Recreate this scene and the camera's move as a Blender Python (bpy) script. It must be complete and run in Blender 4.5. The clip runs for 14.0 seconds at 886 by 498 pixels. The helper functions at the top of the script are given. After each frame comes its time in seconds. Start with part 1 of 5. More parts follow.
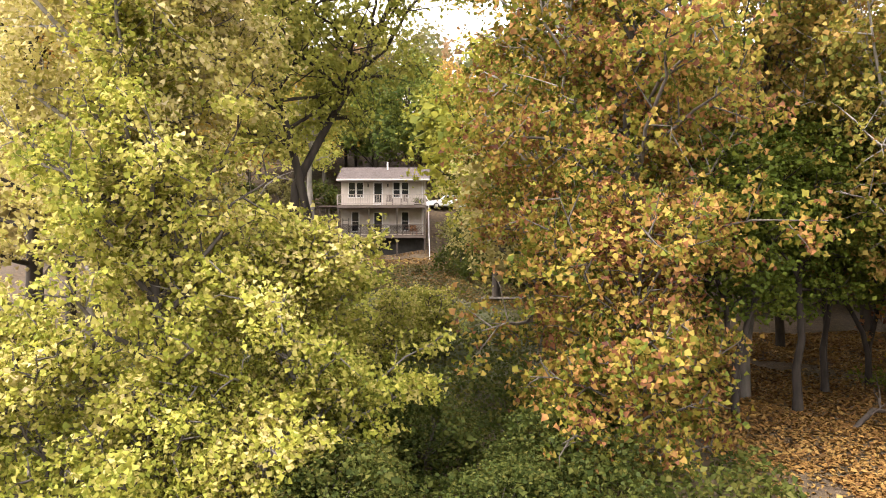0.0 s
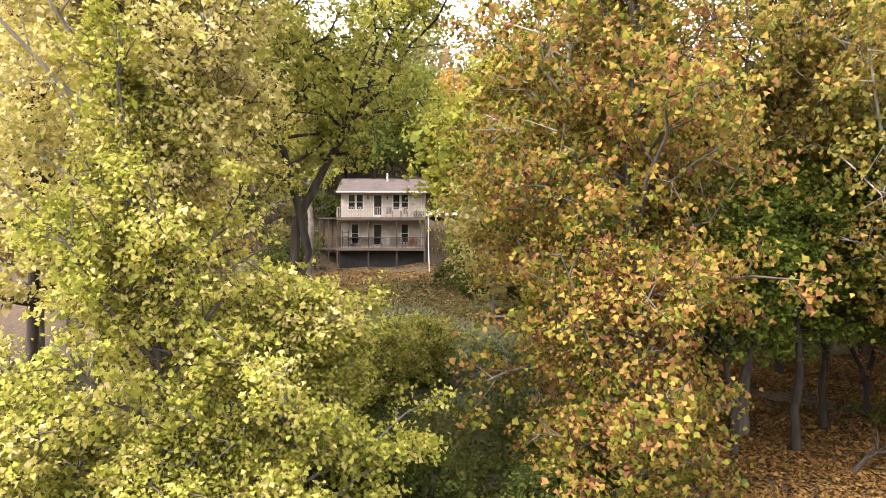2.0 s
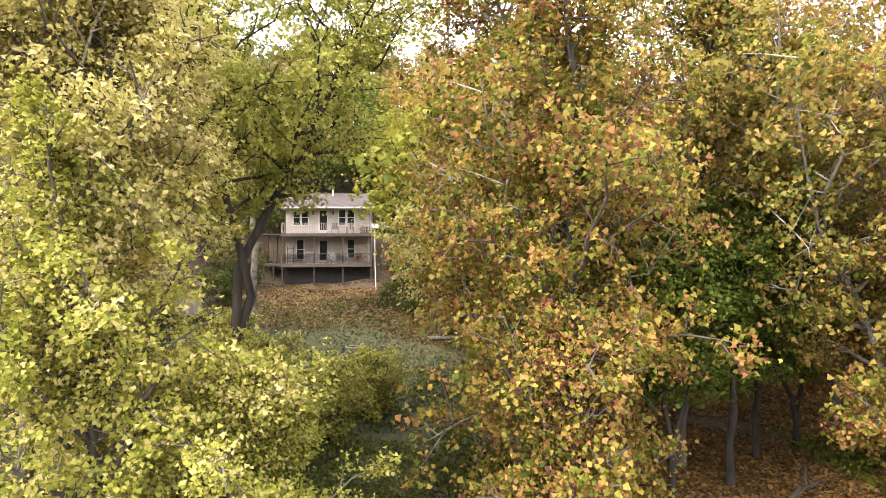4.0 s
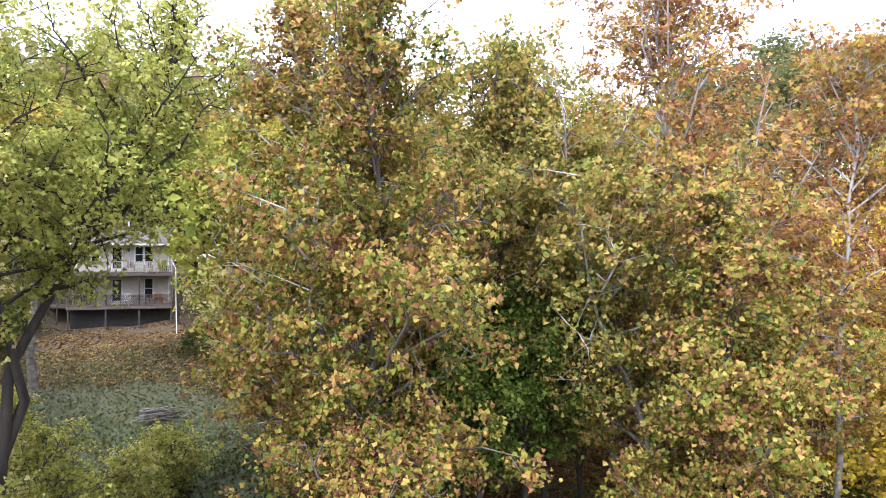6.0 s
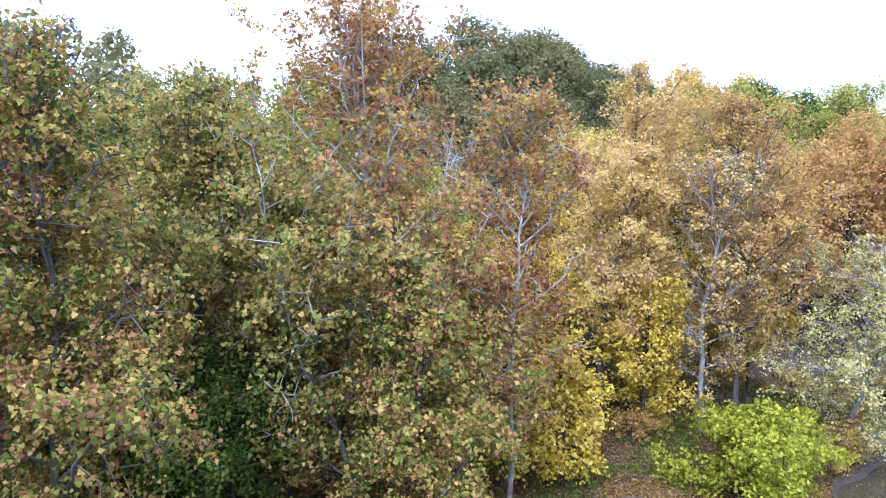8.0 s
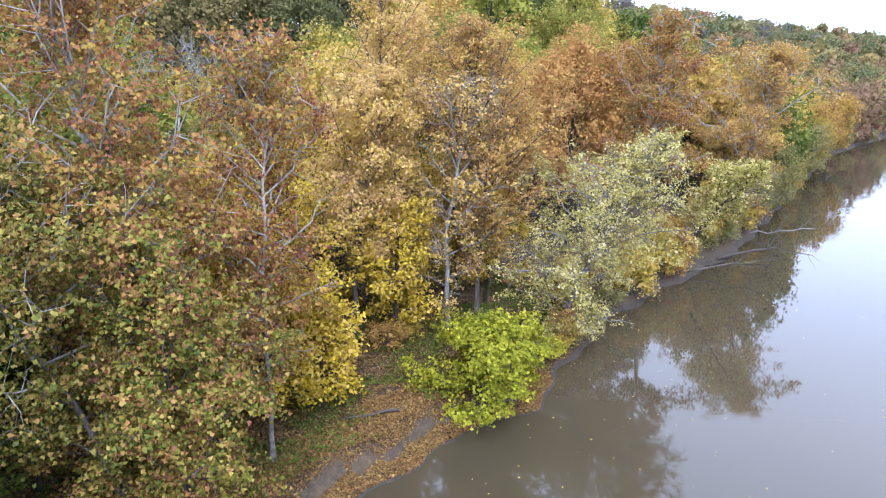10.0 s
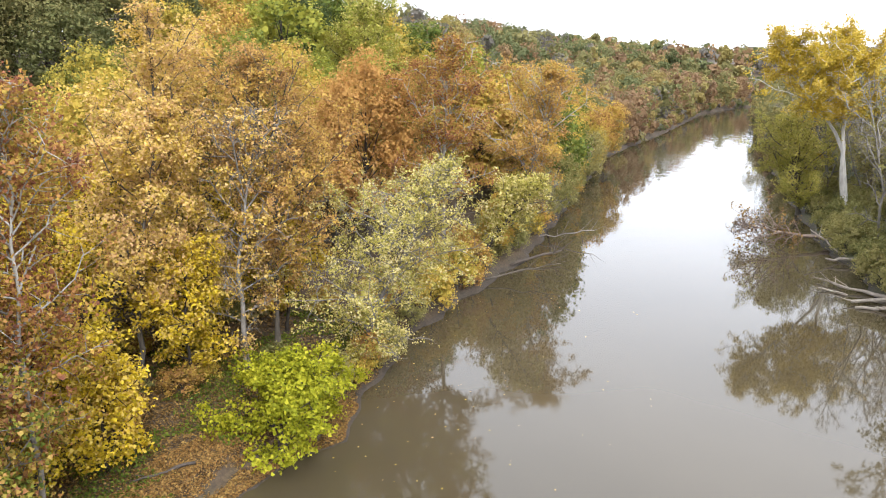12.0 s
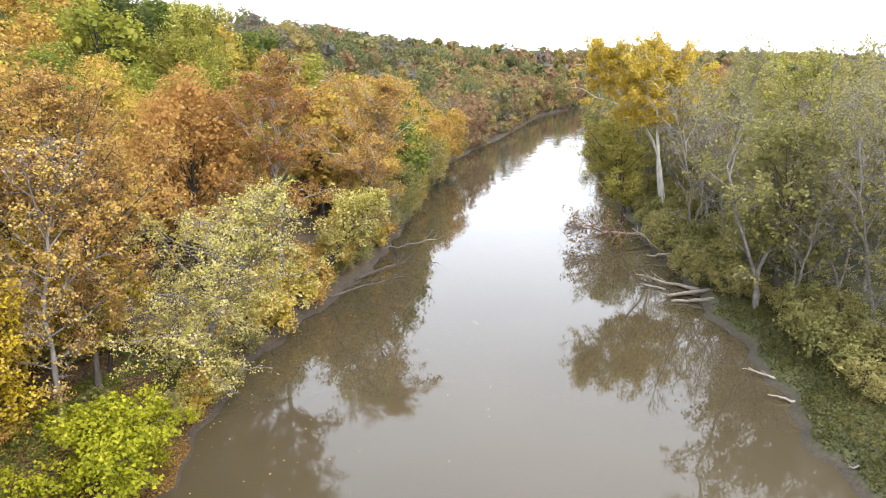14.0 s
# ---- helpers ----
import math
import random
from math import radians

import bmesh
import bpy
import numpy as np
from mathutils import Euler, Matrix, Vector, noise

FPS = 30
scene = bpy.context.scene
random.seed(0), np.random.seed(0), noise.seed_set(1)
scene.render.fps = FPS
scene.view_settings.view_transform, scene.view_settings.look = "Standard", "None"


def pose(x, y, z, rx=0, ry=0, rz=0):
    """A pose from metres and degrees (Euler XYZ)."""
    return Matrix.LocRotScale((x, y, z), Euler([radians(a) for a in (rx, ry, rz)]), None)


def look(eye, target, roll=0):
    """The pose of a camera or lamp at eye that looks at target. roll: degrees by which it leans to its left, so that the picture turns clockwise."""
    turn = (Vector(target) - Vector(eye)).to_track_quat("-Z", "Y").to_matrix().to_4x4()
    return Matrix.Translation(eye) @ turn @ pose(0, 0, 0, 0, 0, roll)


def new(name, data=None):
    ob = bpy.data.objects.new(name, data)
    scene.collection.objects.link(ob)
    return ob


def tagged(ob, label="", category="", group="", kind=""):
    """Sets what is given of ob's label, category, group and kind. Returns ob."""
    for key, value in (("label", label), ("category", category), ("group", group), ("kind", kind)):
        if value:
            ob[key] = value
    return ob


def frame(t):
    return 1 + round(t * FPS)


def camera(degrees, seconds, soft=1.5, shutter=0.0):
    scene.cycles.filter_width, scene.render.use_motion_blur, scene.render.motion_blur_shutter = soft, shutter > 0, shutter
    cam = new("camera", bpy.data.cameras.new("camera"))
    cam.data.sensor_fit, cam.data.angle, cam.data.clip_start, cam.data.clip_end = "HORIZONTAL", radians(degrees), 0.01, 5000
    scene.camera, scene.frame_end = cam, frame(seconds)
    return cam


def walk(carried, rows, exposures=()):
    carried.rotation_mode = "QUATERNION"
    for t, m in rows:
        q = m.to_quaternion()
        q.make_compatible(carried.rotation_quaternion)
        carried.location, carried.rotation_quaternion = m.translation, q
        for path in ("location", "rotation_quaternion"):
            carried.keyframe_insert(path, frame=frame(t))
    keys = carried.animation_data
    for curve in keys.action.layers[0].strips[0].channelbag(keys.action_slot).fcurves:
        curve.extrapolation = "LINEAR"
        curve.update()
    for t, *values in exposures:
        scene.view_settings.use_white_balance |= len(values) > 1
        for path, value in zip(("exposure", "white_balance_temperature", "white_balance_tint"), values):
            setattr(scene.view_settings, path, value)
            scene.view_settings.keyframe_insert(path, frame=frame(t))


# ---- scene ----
cam = camera(63.8, 14.0, 1.0)
# seconds, x, y, z, yaw, pitch, roll
ROWS = [
    (0.0, -0.00, -0.00, 7.55, 0.00, 0.43, 0.11),
    (0.5, -0.01, -0.01, 8.04, -0.02, 0.46, 0.13),
    (1.0, -0.03, -0.03, 8.47, 0.01, 0.26, 0.06),
    (1.5, -0.04, -0.04, 8.83, 0.09, 0.12, -0.04),
    (2.0, -0.05, -0.05, 9.20, -0.08, 0.02, -0.11),
    (2.2, -0.06, -0.05, 9.35, -0.19, 0.09, -0.06),
    (4.3, 0.07, -0.14, 11.50, -5.63, -0.52, -0.02),
    (4.5, 0.10, -0.16, 11.82, -6.62, -0.63, -0.18),
    (5.0, 0.16, -0.20, 12.62, -9.43, -0.67, -0.32),
    (5.5, 0.23, -0.25, 13.52, -13.25, -0.46, -0.41),
    (6.0, 0.31, -0.32, 14.53, -19.15, -0.18, -0.40),
    (6.5, 0.40, -0.41, 15.62, -24.67, 0.22, -0.36),
    (7.0, 0.50, -0.53, 16.75, -30.69, 0.17, -0.14),
    (7.5, 0.62, -0.67, 17.90, -36.31, -0.93, 0.06),
    (8.0, 0.76, -0.83, 19.03, -41.63, -4.88, 0.14),
    (8.5, 0.92, -1.01, 20.12, -46.58, -9.36, 0.32),
    (9.0, 1.09, -1.20, 21.16, -51.24, -12.93, 0.33),
    (9.2, 1.16, -1.28, 21.56, -53.15, -13.76, 0.22),
    (11.3, 2.03, -2.31, 24.02, -70.88, -14.98, -0.10),
    (11.5, 2.12, -2.48, 24.18, -72.34, -14.95, -0.11),
    (12.0, 2.35, -2.92, 24.57, -75.62, -14.91, -0.08),
    (12.5, 2.59, -3.38, 24.94, -78.85, -14.84, -0.10),
    (13.0, 2.81, -3.85, 25.30, -81.73, -14.84, 0.02),
    (13.5, 3.04, -4.33, 25.64, -84.82, -14.76, 0.08),
    (14.0, 3.26, -4.81, 25.98, -87.38, -14.77, 0.17),
]
# seconds, stops, kelvin, tint
EXPOSURES = [(0.0, 2.22, 6800, 18), (2.2, 2.26, 6700, 18), (4.5, 2.27, 6300, 18), (6.0, 2.08, 5450, 17), (7.5, 1.78, 4700, 18), (9.2, 1.6, 4550, 20), (11.3, 1.52, 5950, 11), (14.0, 1.55, 6050, 11)]
walk(cam, [(t, pose(x, y, z, 90 + pitch, roll, yaw)) for t, x, y, z, yaw, pitch, roll in ROWS], EXPOSURES)

# ---------------------------------------------------------------- sky and light
world = bpy.data.worlds.new("overcast_sky")
scene.world = world
world.use_nodes = True
wn, wl = world.node_tree.nodes, world.node_tree.links
wn.clear()
sky = wn.new("ShaderNodeTexSky")
sky.sky_type, sky.sun_disc = "NISHITA", False
sky.sun_elevation, sky.sun_rotation = radians(42), radians(-110)
sky.air_density, sky.dust_density, sky.ozone_density = 1.0, 6.0, 1.0
grey = wn.new("ShaderNodeHueSaturation")
grey.inputs["Saturation"].default_value = 0.25
cloud = wn.new("ShaderNodeMix")
cloud.data_type = "RGBA"
cloud.inputs[0].default_value = 0.7
cloud.inputs[7].default_value = (10.8, 10.9, 11.2, 1)
back = wn.new("ShaderNodeBackground")
back.inputs["Strength"].default_value = 0.12
wout = wn.new("ShaderNodeOutputWorld")
wl.new(sky.outputs[0], grey.inputs["Color"])
wl.new(grey.outputs[0], cloud.inputs[6])
wl.new(cloud.outputs[2], back.inputs["Color"])
wl.new(back.outputs[0], wout.inputs["Surface"])

sun_data = bpy.data.lights.new("sun", "SUN")
sun_data.energy, sun_data.angle, sun_data.color = 1.3, radians(20), (1.0, 0.95, 0.86)
sun = new("sun", sun_data)
sun.matrix_world = look((-60, -40, 70), (0, 0, 0))


# ---------------------------------------------------------------- materials
def nodes_of(name):
    m = bpy.data.materials.new(name)
    m.use_nodes = True
    n = m.node_tree.nodes
    return m, n, m.node_tree.links, n["Principled BSDF"], n["Material Output"]


def ramp(n, stops):
    r = n.new("ShaderNodeValToRGB")
    e = r.color_ramp.elements
    while len(e) < len(stops):
        e.new(0.5)
    for i, (p, c) in enumerate(stops):
        e[i].position, e[i].color = p, (*c, 1)
    return r


def maths(n, l, op, a, b):
    m = n.new("ShaderNodeMath")
    m.operation = op
    for i, v in enumerate((a, b)):
        if isinstance(v, (int, float)):
            m.inputs[i].default_value = v
        else:
            l.new(v, m.inputs[i])
    return m.outputs[0]


def noise_tex(n, l, scale, detail=4.0, rough=0.55, coords="Object"):
    c = n.new("ShaderNodeTexCoord")
    t = n.new("ShaderNodeTexNoise")
    t.inputs["Scale"].default_value, t.inputs["Detail"].default_value, t.inputs["Roughness"].default_value = scale, detail, rough
    l.new(c.outputs[coords], t.inputs["Vector"])
    return t.outputs["Fac"]


def leaf_material(name, colours, single=0.5, patch=0.35, tree=0.0, patch_scale=0.35, translucent=0.4, spray=0.5):
    """Leaves: each leaf takes its own tone, sprays and boughs drift between tones, and whole trees differ by 'tree'."""
    m, n, l, p, out = nodes_of(name)
    geo = n.new("ShaderNodeNewGeometry")
    info = n.new("ShaderNodeObjectInfo")
    f = maths(n, l, "MULTIPLY", geo.outputs["Random Per Island"], single)
    # every tree has its own drift of tones
    shift = n.new("ShaderNodeVectorMath")
    shift.operation = "SCALE"
    shift.inputs[0].default_value = (97.0, 61.0, 43.0)
    l.new(info.outputs["Random"], shift.inputs["Scale"])
    place = n.new("ShaderNodeVectorMath")
    place.operation = "ADD"
    l.new(n.new("ShaderNodeTexCoord").outputs["Object"], place.inputs[0])
    l.new(shift.outputs[0], place.inputs[1])
    drift = []
    for scale, detail in ((patch_scale, 2.0), (patch_scale * 6.0, 1.0)):
        t = n.new("ShaderNodeTexNoise")
        t.inputs["Scale"].default_value, t.inputs["Detail"].default_value = scale, detail
        l.new(place.outputs[0], t.inputs["Vector"])
        drift.append(maths(n, l, "SUBTRACT", t.outputs["Fac"], 0.5))
    pn, sn = drift
    f = maths(n, l, "ADD", f, maths(n, l, "MULTIPLY", pn, patch * 2.2))
    f = maths(n, l, "ADD", f, maths(n, l, "MULTIPLY", sn, spray))
    f = maths(n, l, "ADD", f, maths(n, l, "MULTIPLY", info.outputs["Random"], tree))
    f = maths(n, l, "ADD", f, (1 - single - tree) / 2)
    k = len(colours)
    r = ramp(n, [(i / (k - 1), c) for i, c in enumerate(colours)])
    l.new(f, r.inputs[0])
    p.inputs["Roughness"].default_value = 0.6
    p.inputs["Specular IOR Level"].default_value = 0.12
    l.new(r.outputs[0], p.inputs["Base Color"])
    tr = n.new("ShaderNodeBsdfTranslucent")
    l.new(r.outputs[0], tr.inputs["Color"])
    mx = n.new("ShaderNodeMixShader")
    mx.inputs[0].default_value = translucent
    l.new(p.outputs[0], mx.inputs[1])
    l.new(tr.outputs[0], mx.inputs[2])
    l.new(mx.outputs[0], out.inputs["Surface"])
    return m


def rough_material(name, dark, light, scale=6.0, rough=0.85, bump=0.3, stretch=None, metal=0.0, spec=0.3):
    """A matt surface with grain at two scales and fine relief."""
    m, n, l, p, out = nodes_of(name)
    c = n.new("ShaderNodeTexCoord")
    src = c.outputs["Object"]
    if stretch:
        mp = n.new("ShaderNodeMapping")
        mp.inputs["Scale"].default_value = stretch
        l.new(src, mp.inputs["Vector"])
        src = mp.outputs[0]
    a, b = n.new("ShaderNodeTexNoise"), n.new("ShaderNodeTexNoise")
    a.inputs["Scale"].default_value, a.inputs["Detail"].default_value = scale, 6.0
    b.inputs["Scale"].default_value, b.inputs["Detail"].default_value = scale * 0.15, 2.0
    l.new(src, a.inputs["Vector"]), l.new(src, b.inputs["Vector"])
    f = maths(n, l, "ADD", maths(n, l, "MULTIPLY", a.outputs["Fac"], 0.7), maths(n, l, "MULTIPLY", b.outputs["Fac"], 0.5))
    r = ramp(n, [(0.35, dark), (0.85, light)])
    l.new(f, r.inputs[0])
    l.new(r.outputs[0], p.inputs["Base Color"])
    p.inputs["Roughness"].default_value, p.inputs["Metallic"].default_value = rough, metal
    p.inputs["Specular IOR Level"].default_value = spec
    if bump:
        bp = n.new("ShaderNodeBump")
        bp.inputs["Strength"].default_value, bp.inputs["Distance"].default_value = bump, 0.05
        l.new(a.outputs["Fac"], bp.inputs["Height"])
        l.new(bp.outputs[0], p.inputs["Normal"])
    return m


def sycamore_bark():
    """Brown flaking bark on the bole that gives way to bare white limbs higher up."""
    m = rough_material("bark_pale", (0.12, 0.105, 0.085), (0.42, 0.395, 0.355), 2.2, 0.8, 0.3, (1, 1, 0.4))
    n, l = m.node_tree.nodes, m.node_tree.links
    p = n["Principled BSDF"]
    pale = p.inputs["Base Color"].links[0].from_socket
    c = n.new("ShaderNodeTexCoord")
    sx = n.new("ShaderNodeSeparateXYZ")
    l.new(c.outputs["Object"], sx.inputs[0])
    h = maths(n, l, "ADD", sx.outputs[2], maths(n, l, "MULTIPLY", noise_tex(n, l, 0.9, 5.0), 7.0))
    f = n.new("ShaderNodeMapRange")
    f.inputs["From Min"].default_value, f.inputs["From Max"].default_value = 9.5, 14.5
    l.new(h, f.inputs["Value"])
    bole = ramp(n, [(0.35, (0.06, 0.05, 0.04)), (0.7, (0.22, 0.19, 0.155))])
    l.new(noise_tex(n, l, 3.0, 6.0), bole.inputs[0])
    x = n.new("ShaderNodeMix")
    x.data_type = "RGBA"
    l.new(f.outputs[0], x.inputs[0]), l.new(bole.outputs[0], x.inputs[6]), l.new(pale, x.inputs[7])
    l.new(x.outputs[2], p.inputs["Base Color"])
    return m


BARK_GREY = rough_material("bark_grey", (0.035, 0.029, 0.023), (0.13, 0.112, 0.092), 5, 0.9, 0.6, (1, 1, 0.25))
BARK_DARK = rough_material("bark_dark", (0.014, 0.011, 0.009), (0.06, 0.048, 0.037), 5, 0.9, 0.6, (1, 1, 0.25))
BARK_PALE = sycamore_bark()
BARK_WHITE = rough_material("bark_white", (0.3, 0.28, 0.25), (0.62, 0.59, 0.54), 1.6, 0.8, 0.3, (1, 1, 0.4))
TWIG_GREY = rough_material("twig_grey", (0.085, 0.075, 0.066), (0.25, 0.228, 0.2), 3, 0.9, 0.2)
DRIFTWOOD = rough_material("driftwood", (0.11, 0.09, 0.07), (0.4, 0.345, 0.285), 7, 0.85, 0.5, (0.3, 1, 1))

LEAF_DARK = leaf_material("leaf_dark_green", [(0.031, 0.047, 0.016), (0.062, 0.082, 0.023), (0.117, 0.125, 0.035)], 0.5, 0.3)
LEAF_MAPLE = leaf_material("leaf_yellow_green", [(0.095, 0.122, 0.018), (0.21, 0.23, 0.032), (0.36, 0.348, 0.06), (0.5, 0.43, 0.145), (0.58, 0.465, 0.27)], 0.55, 0.34)
LEAF_MAPLE_PALE = leaf_material("leaf_pale_yellow", [(0.26, 0.25, 0.045), (0.43, 0.385, 0.1), (0.56, 0.475, 0.2), (0.64, 0.54, 0.35)], 0.55, 0.3)
LEAF_GREEN_GOLD = leaf_material("leaf_green_gold", [(0.135, 0.16, 0.028), (0.25, 0.265, 0.045), (0.38, 0.36, 0.08), (0.49, 0.425, 0.15)], 0.5, 0.35)
LEAF_GOLD_PALE = leaf_material("leaf_pale_gold", [(0.3, 0.26, 0.04), (0.47, 0.36, 0.06), (0.55, 0.4, 0.1), (0.52, 0.33, 0.1)], 0.55, 0.35)
LEAF_SYCAMORE = leaf_material("leaf_sycamore_mixed", [(0.045, 0.07, 0.012), (0.095, 0.125, 0.018), (0.17, 0.18, 0.026), (0.26, 0.22, 0.035), (0.37, 0.275, 0.06), (0.36, 0.195, 0.062), (0.22, 0.09, 0.045), (0.11, 0.045, 0.03)], 0.72, 0.4, 0, 0.4)
LEAF_SYCAMORE_GOLD = leaf_material("leaf_sycamore_gold", [(0.07, 0.095, 0.018), (0.145, 0.16, 0.03), (0.25, 0.225, 0.042), (0.36, 0.28, 0.066), (0.36, 0.215, 0.066), (0.24, 0.11, 0.05)], 0.66, 0.4, 0, 0.4)
LEAF_SYCAMORE_BROWN = leaf_material("leaf_sycamore_rust", [(0.09, 0.1, 0.02), (0.21, 0.175, 0.03), (0.38, 0.26, 0.05), (0.36, 0.19, 0.055), (0.27, 0.115, 0.05), (0.19, 0.075, 0.042), (0.1, 0.048, 0.033)], 0.55, 0.42, 0, 0.4)
LEAF_TAN = leaf_material("leaf_tan_rust", [(0.46, 0.35, 0.06), (0.47, 0.32, 0.07), (0.42, 0.255, 0.075), (0.33, 0.185, 0.068), (0.2, 0.11, 0.05)], 0.55, 0.5, 0, 0.3)
LEAF_GOLD = leaf_material("leaf_gold", [(0.273, 0.211, 0.016), (0.484, 0.351, 0.016), (0.593, 0.437, 0.027), (0.593, 0.437, 0.109), (0.374, 0.234, 0.039)], 0.75, 0.4, 0, 0.3)
LEAF_PEACH = leaf_material("leaf_peach", [(0.36, 0.25, 0.03), (0.52, 0.365, 0.055), (0.58, 0.42, 0.14), (0.52, 0.33, 0.15), (0.36, 0.21, 0.1)], 0.6, 0.4)
LEAF_LIME = leaf_material("leaf_lime", [(0.14, 0.155, 0.009), (0.29, 0.29, 0.014), (0.46, 0.42, 0.03)], 0.75, 0.4)
LEAF_PALE_WILLOW = leaf_material("leaf_pale_willow", [(0.22, 0.205, 0.03), (0.39, 0.345, 0.075), (0.53, 0.45, 0.16), (0.6, 0.52, 0.29)], 0.7, 0.4)
LEAF_UNDER = leaf_material("leaf_shade_green", [(0.055, 0.086, 0.016), (0.109, 0.148, 0.02), (0.195, 0.211, 0.031)], 0.6, 0.3)
LEAF_WARM = leaf_material("leaf_forest_warm", [(0.078, 0.101, 0.023), (0.234, 0.211, 0.039), (0.452, 0.343, 0.055), (0.468, 0.312, 0.07), (0.367, 0.203, 0.062), (0.25, 0.117, 0.058)], 0.3, 0.2, 0.55, 0.2)
LEAF_COOL = leaf_material("leaf_forest_green", [(0.035, 0.062, 0.016), (0.078, 0.109, 0.023), (0.156, 0.179, 0.031), (0.296, 0.281, 0.039), (0.203, 0.156, 0.047)], 0.28, 0.2, 0.6, 0.2)
LEAF_HILL = leaf_material("leaf_hill_oak", [(0.075, 0.09, 0.034), (0.12, 0.125, 0.044), (0.18, 0.155, 0.055), (0.2, 0.14, 0.06)], 0.3, 0.4, 0.5, 0.15)
LEAF_OLIVE_GOLD = leaf_material("leaf_olive_gold", [(0.19, 0.19, 0.04), (0.31, 0.285, 0.054), (0.43, 0.37, 0.085), (0.5, 0.42, 0.14)], 0.5, 0.35)
LEAF_OLIVE = leaf_material("leaf_forest_olive", [(0.12, 0.122, 0.042), (0.21, 0.198, 0.065), (0.31, 0.272, 0.095), (0.34, 0.275, 0.125)], 0.35, 0.2, 0.5, 0.2)
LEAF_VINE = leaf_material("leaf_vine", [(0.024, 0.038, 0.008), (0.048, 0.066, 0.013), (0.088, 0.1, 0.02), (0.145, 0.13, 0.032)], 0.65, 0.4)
LEAF_BANK = leaf_material("leaf_bank_mixed", [(0.03, 0.032, 0.01), (0.062, 0.06, 0.016), (0.11, 0.094, 0.024), (0.15, 0.11, 0.035)], 0.6, 0.5, 0, 0.3)
LEAF_LITTER = leaf_material("leaf_litter", [(0.06, 0.033, 0.015), (0.14, 0.082, 0.027), (0.225, 0.135, 0.038), (0.3, 0.2, 0.065)], 0.8, 0.3, 0, 0.4, 0.1)
LEAF_RUST_LITTER = leaf_material("leaf_rust_litter", [(0.075, 0.036, 0.014), (0.16, 0.083, 0.026), (0.25, 0.138, 0.04), (0.31, 0.2, 0.068)], 0.8, 0.3, 0, 0.4, 0.1)
LEAF_COPPER = leaf_material("leaf_copper", [(0.47, 0.28, 0.08), (0.42, 0.235, 0.07), (0.33, 0.165, 0.058)], 0.4, 0.4, 0, 0.3)
LEAF_OLD_GOLD = leaf_material("leaf_old_gold", [(0.22, 0.175, 0.025), (0.41, 0.3, 0.032), (0.54, 0.39, 0.05), (0.56, 0.41, 0.11)], 0.5, 0.45, 0, 0.15)
# distant leaves: greyed and lightened, so the haze of distance is in their colour
FAR_GREEN = leaf_material("woods_hazed_green", [(0.095, 0.112, 0.05), (0.13, 0.14, 0.058), (0.17, 0.168, 0.066)], 0.25, 0.8, 0, 0.05, 0.4)
FAR_OLIVE = leaf_material("woods_hazed_olive", [(0.13, 0.128, 0.056), (0.18, 0.165, 0.064), (0.225, 0.195, 0.075)], 0.25, 0.8, 0, 0.05, 0.4)
FAR_GOLD = leaf_material("woods_hazed_gold", [(0.211, 0.187, 0.058), (0.281, 0.226, 0.078), (0.296, 0.218, 0.086)], 0.25, 0.8, 0, 0.05, 0.4)
FAR_RUST = leaf_material("woods_hazed_rust", [(0.265, 0.179, 0.086), (0.234, 0.148, 0.078), (0.187, 0.117, 0.07)], 0.25, 0.8, 0, 0.05, 0.4)
FAR_GREY = leaf_material("woods_hazed_grey", [(0.125, 0.113, 0.094), (0.156, 0.14, 0.117), (0.187, 0.168, 0.133)], 0.25, 0.8, 0, 0.05, 0.4)
GRASS = leaf_material("grass_blades", [(0.042, 0.054, 0.014), (0.09, 0.096, 0.027), (0.16, 0.142, 0.05)], 0.5, 0.45, 0, 0.2, 0.2)


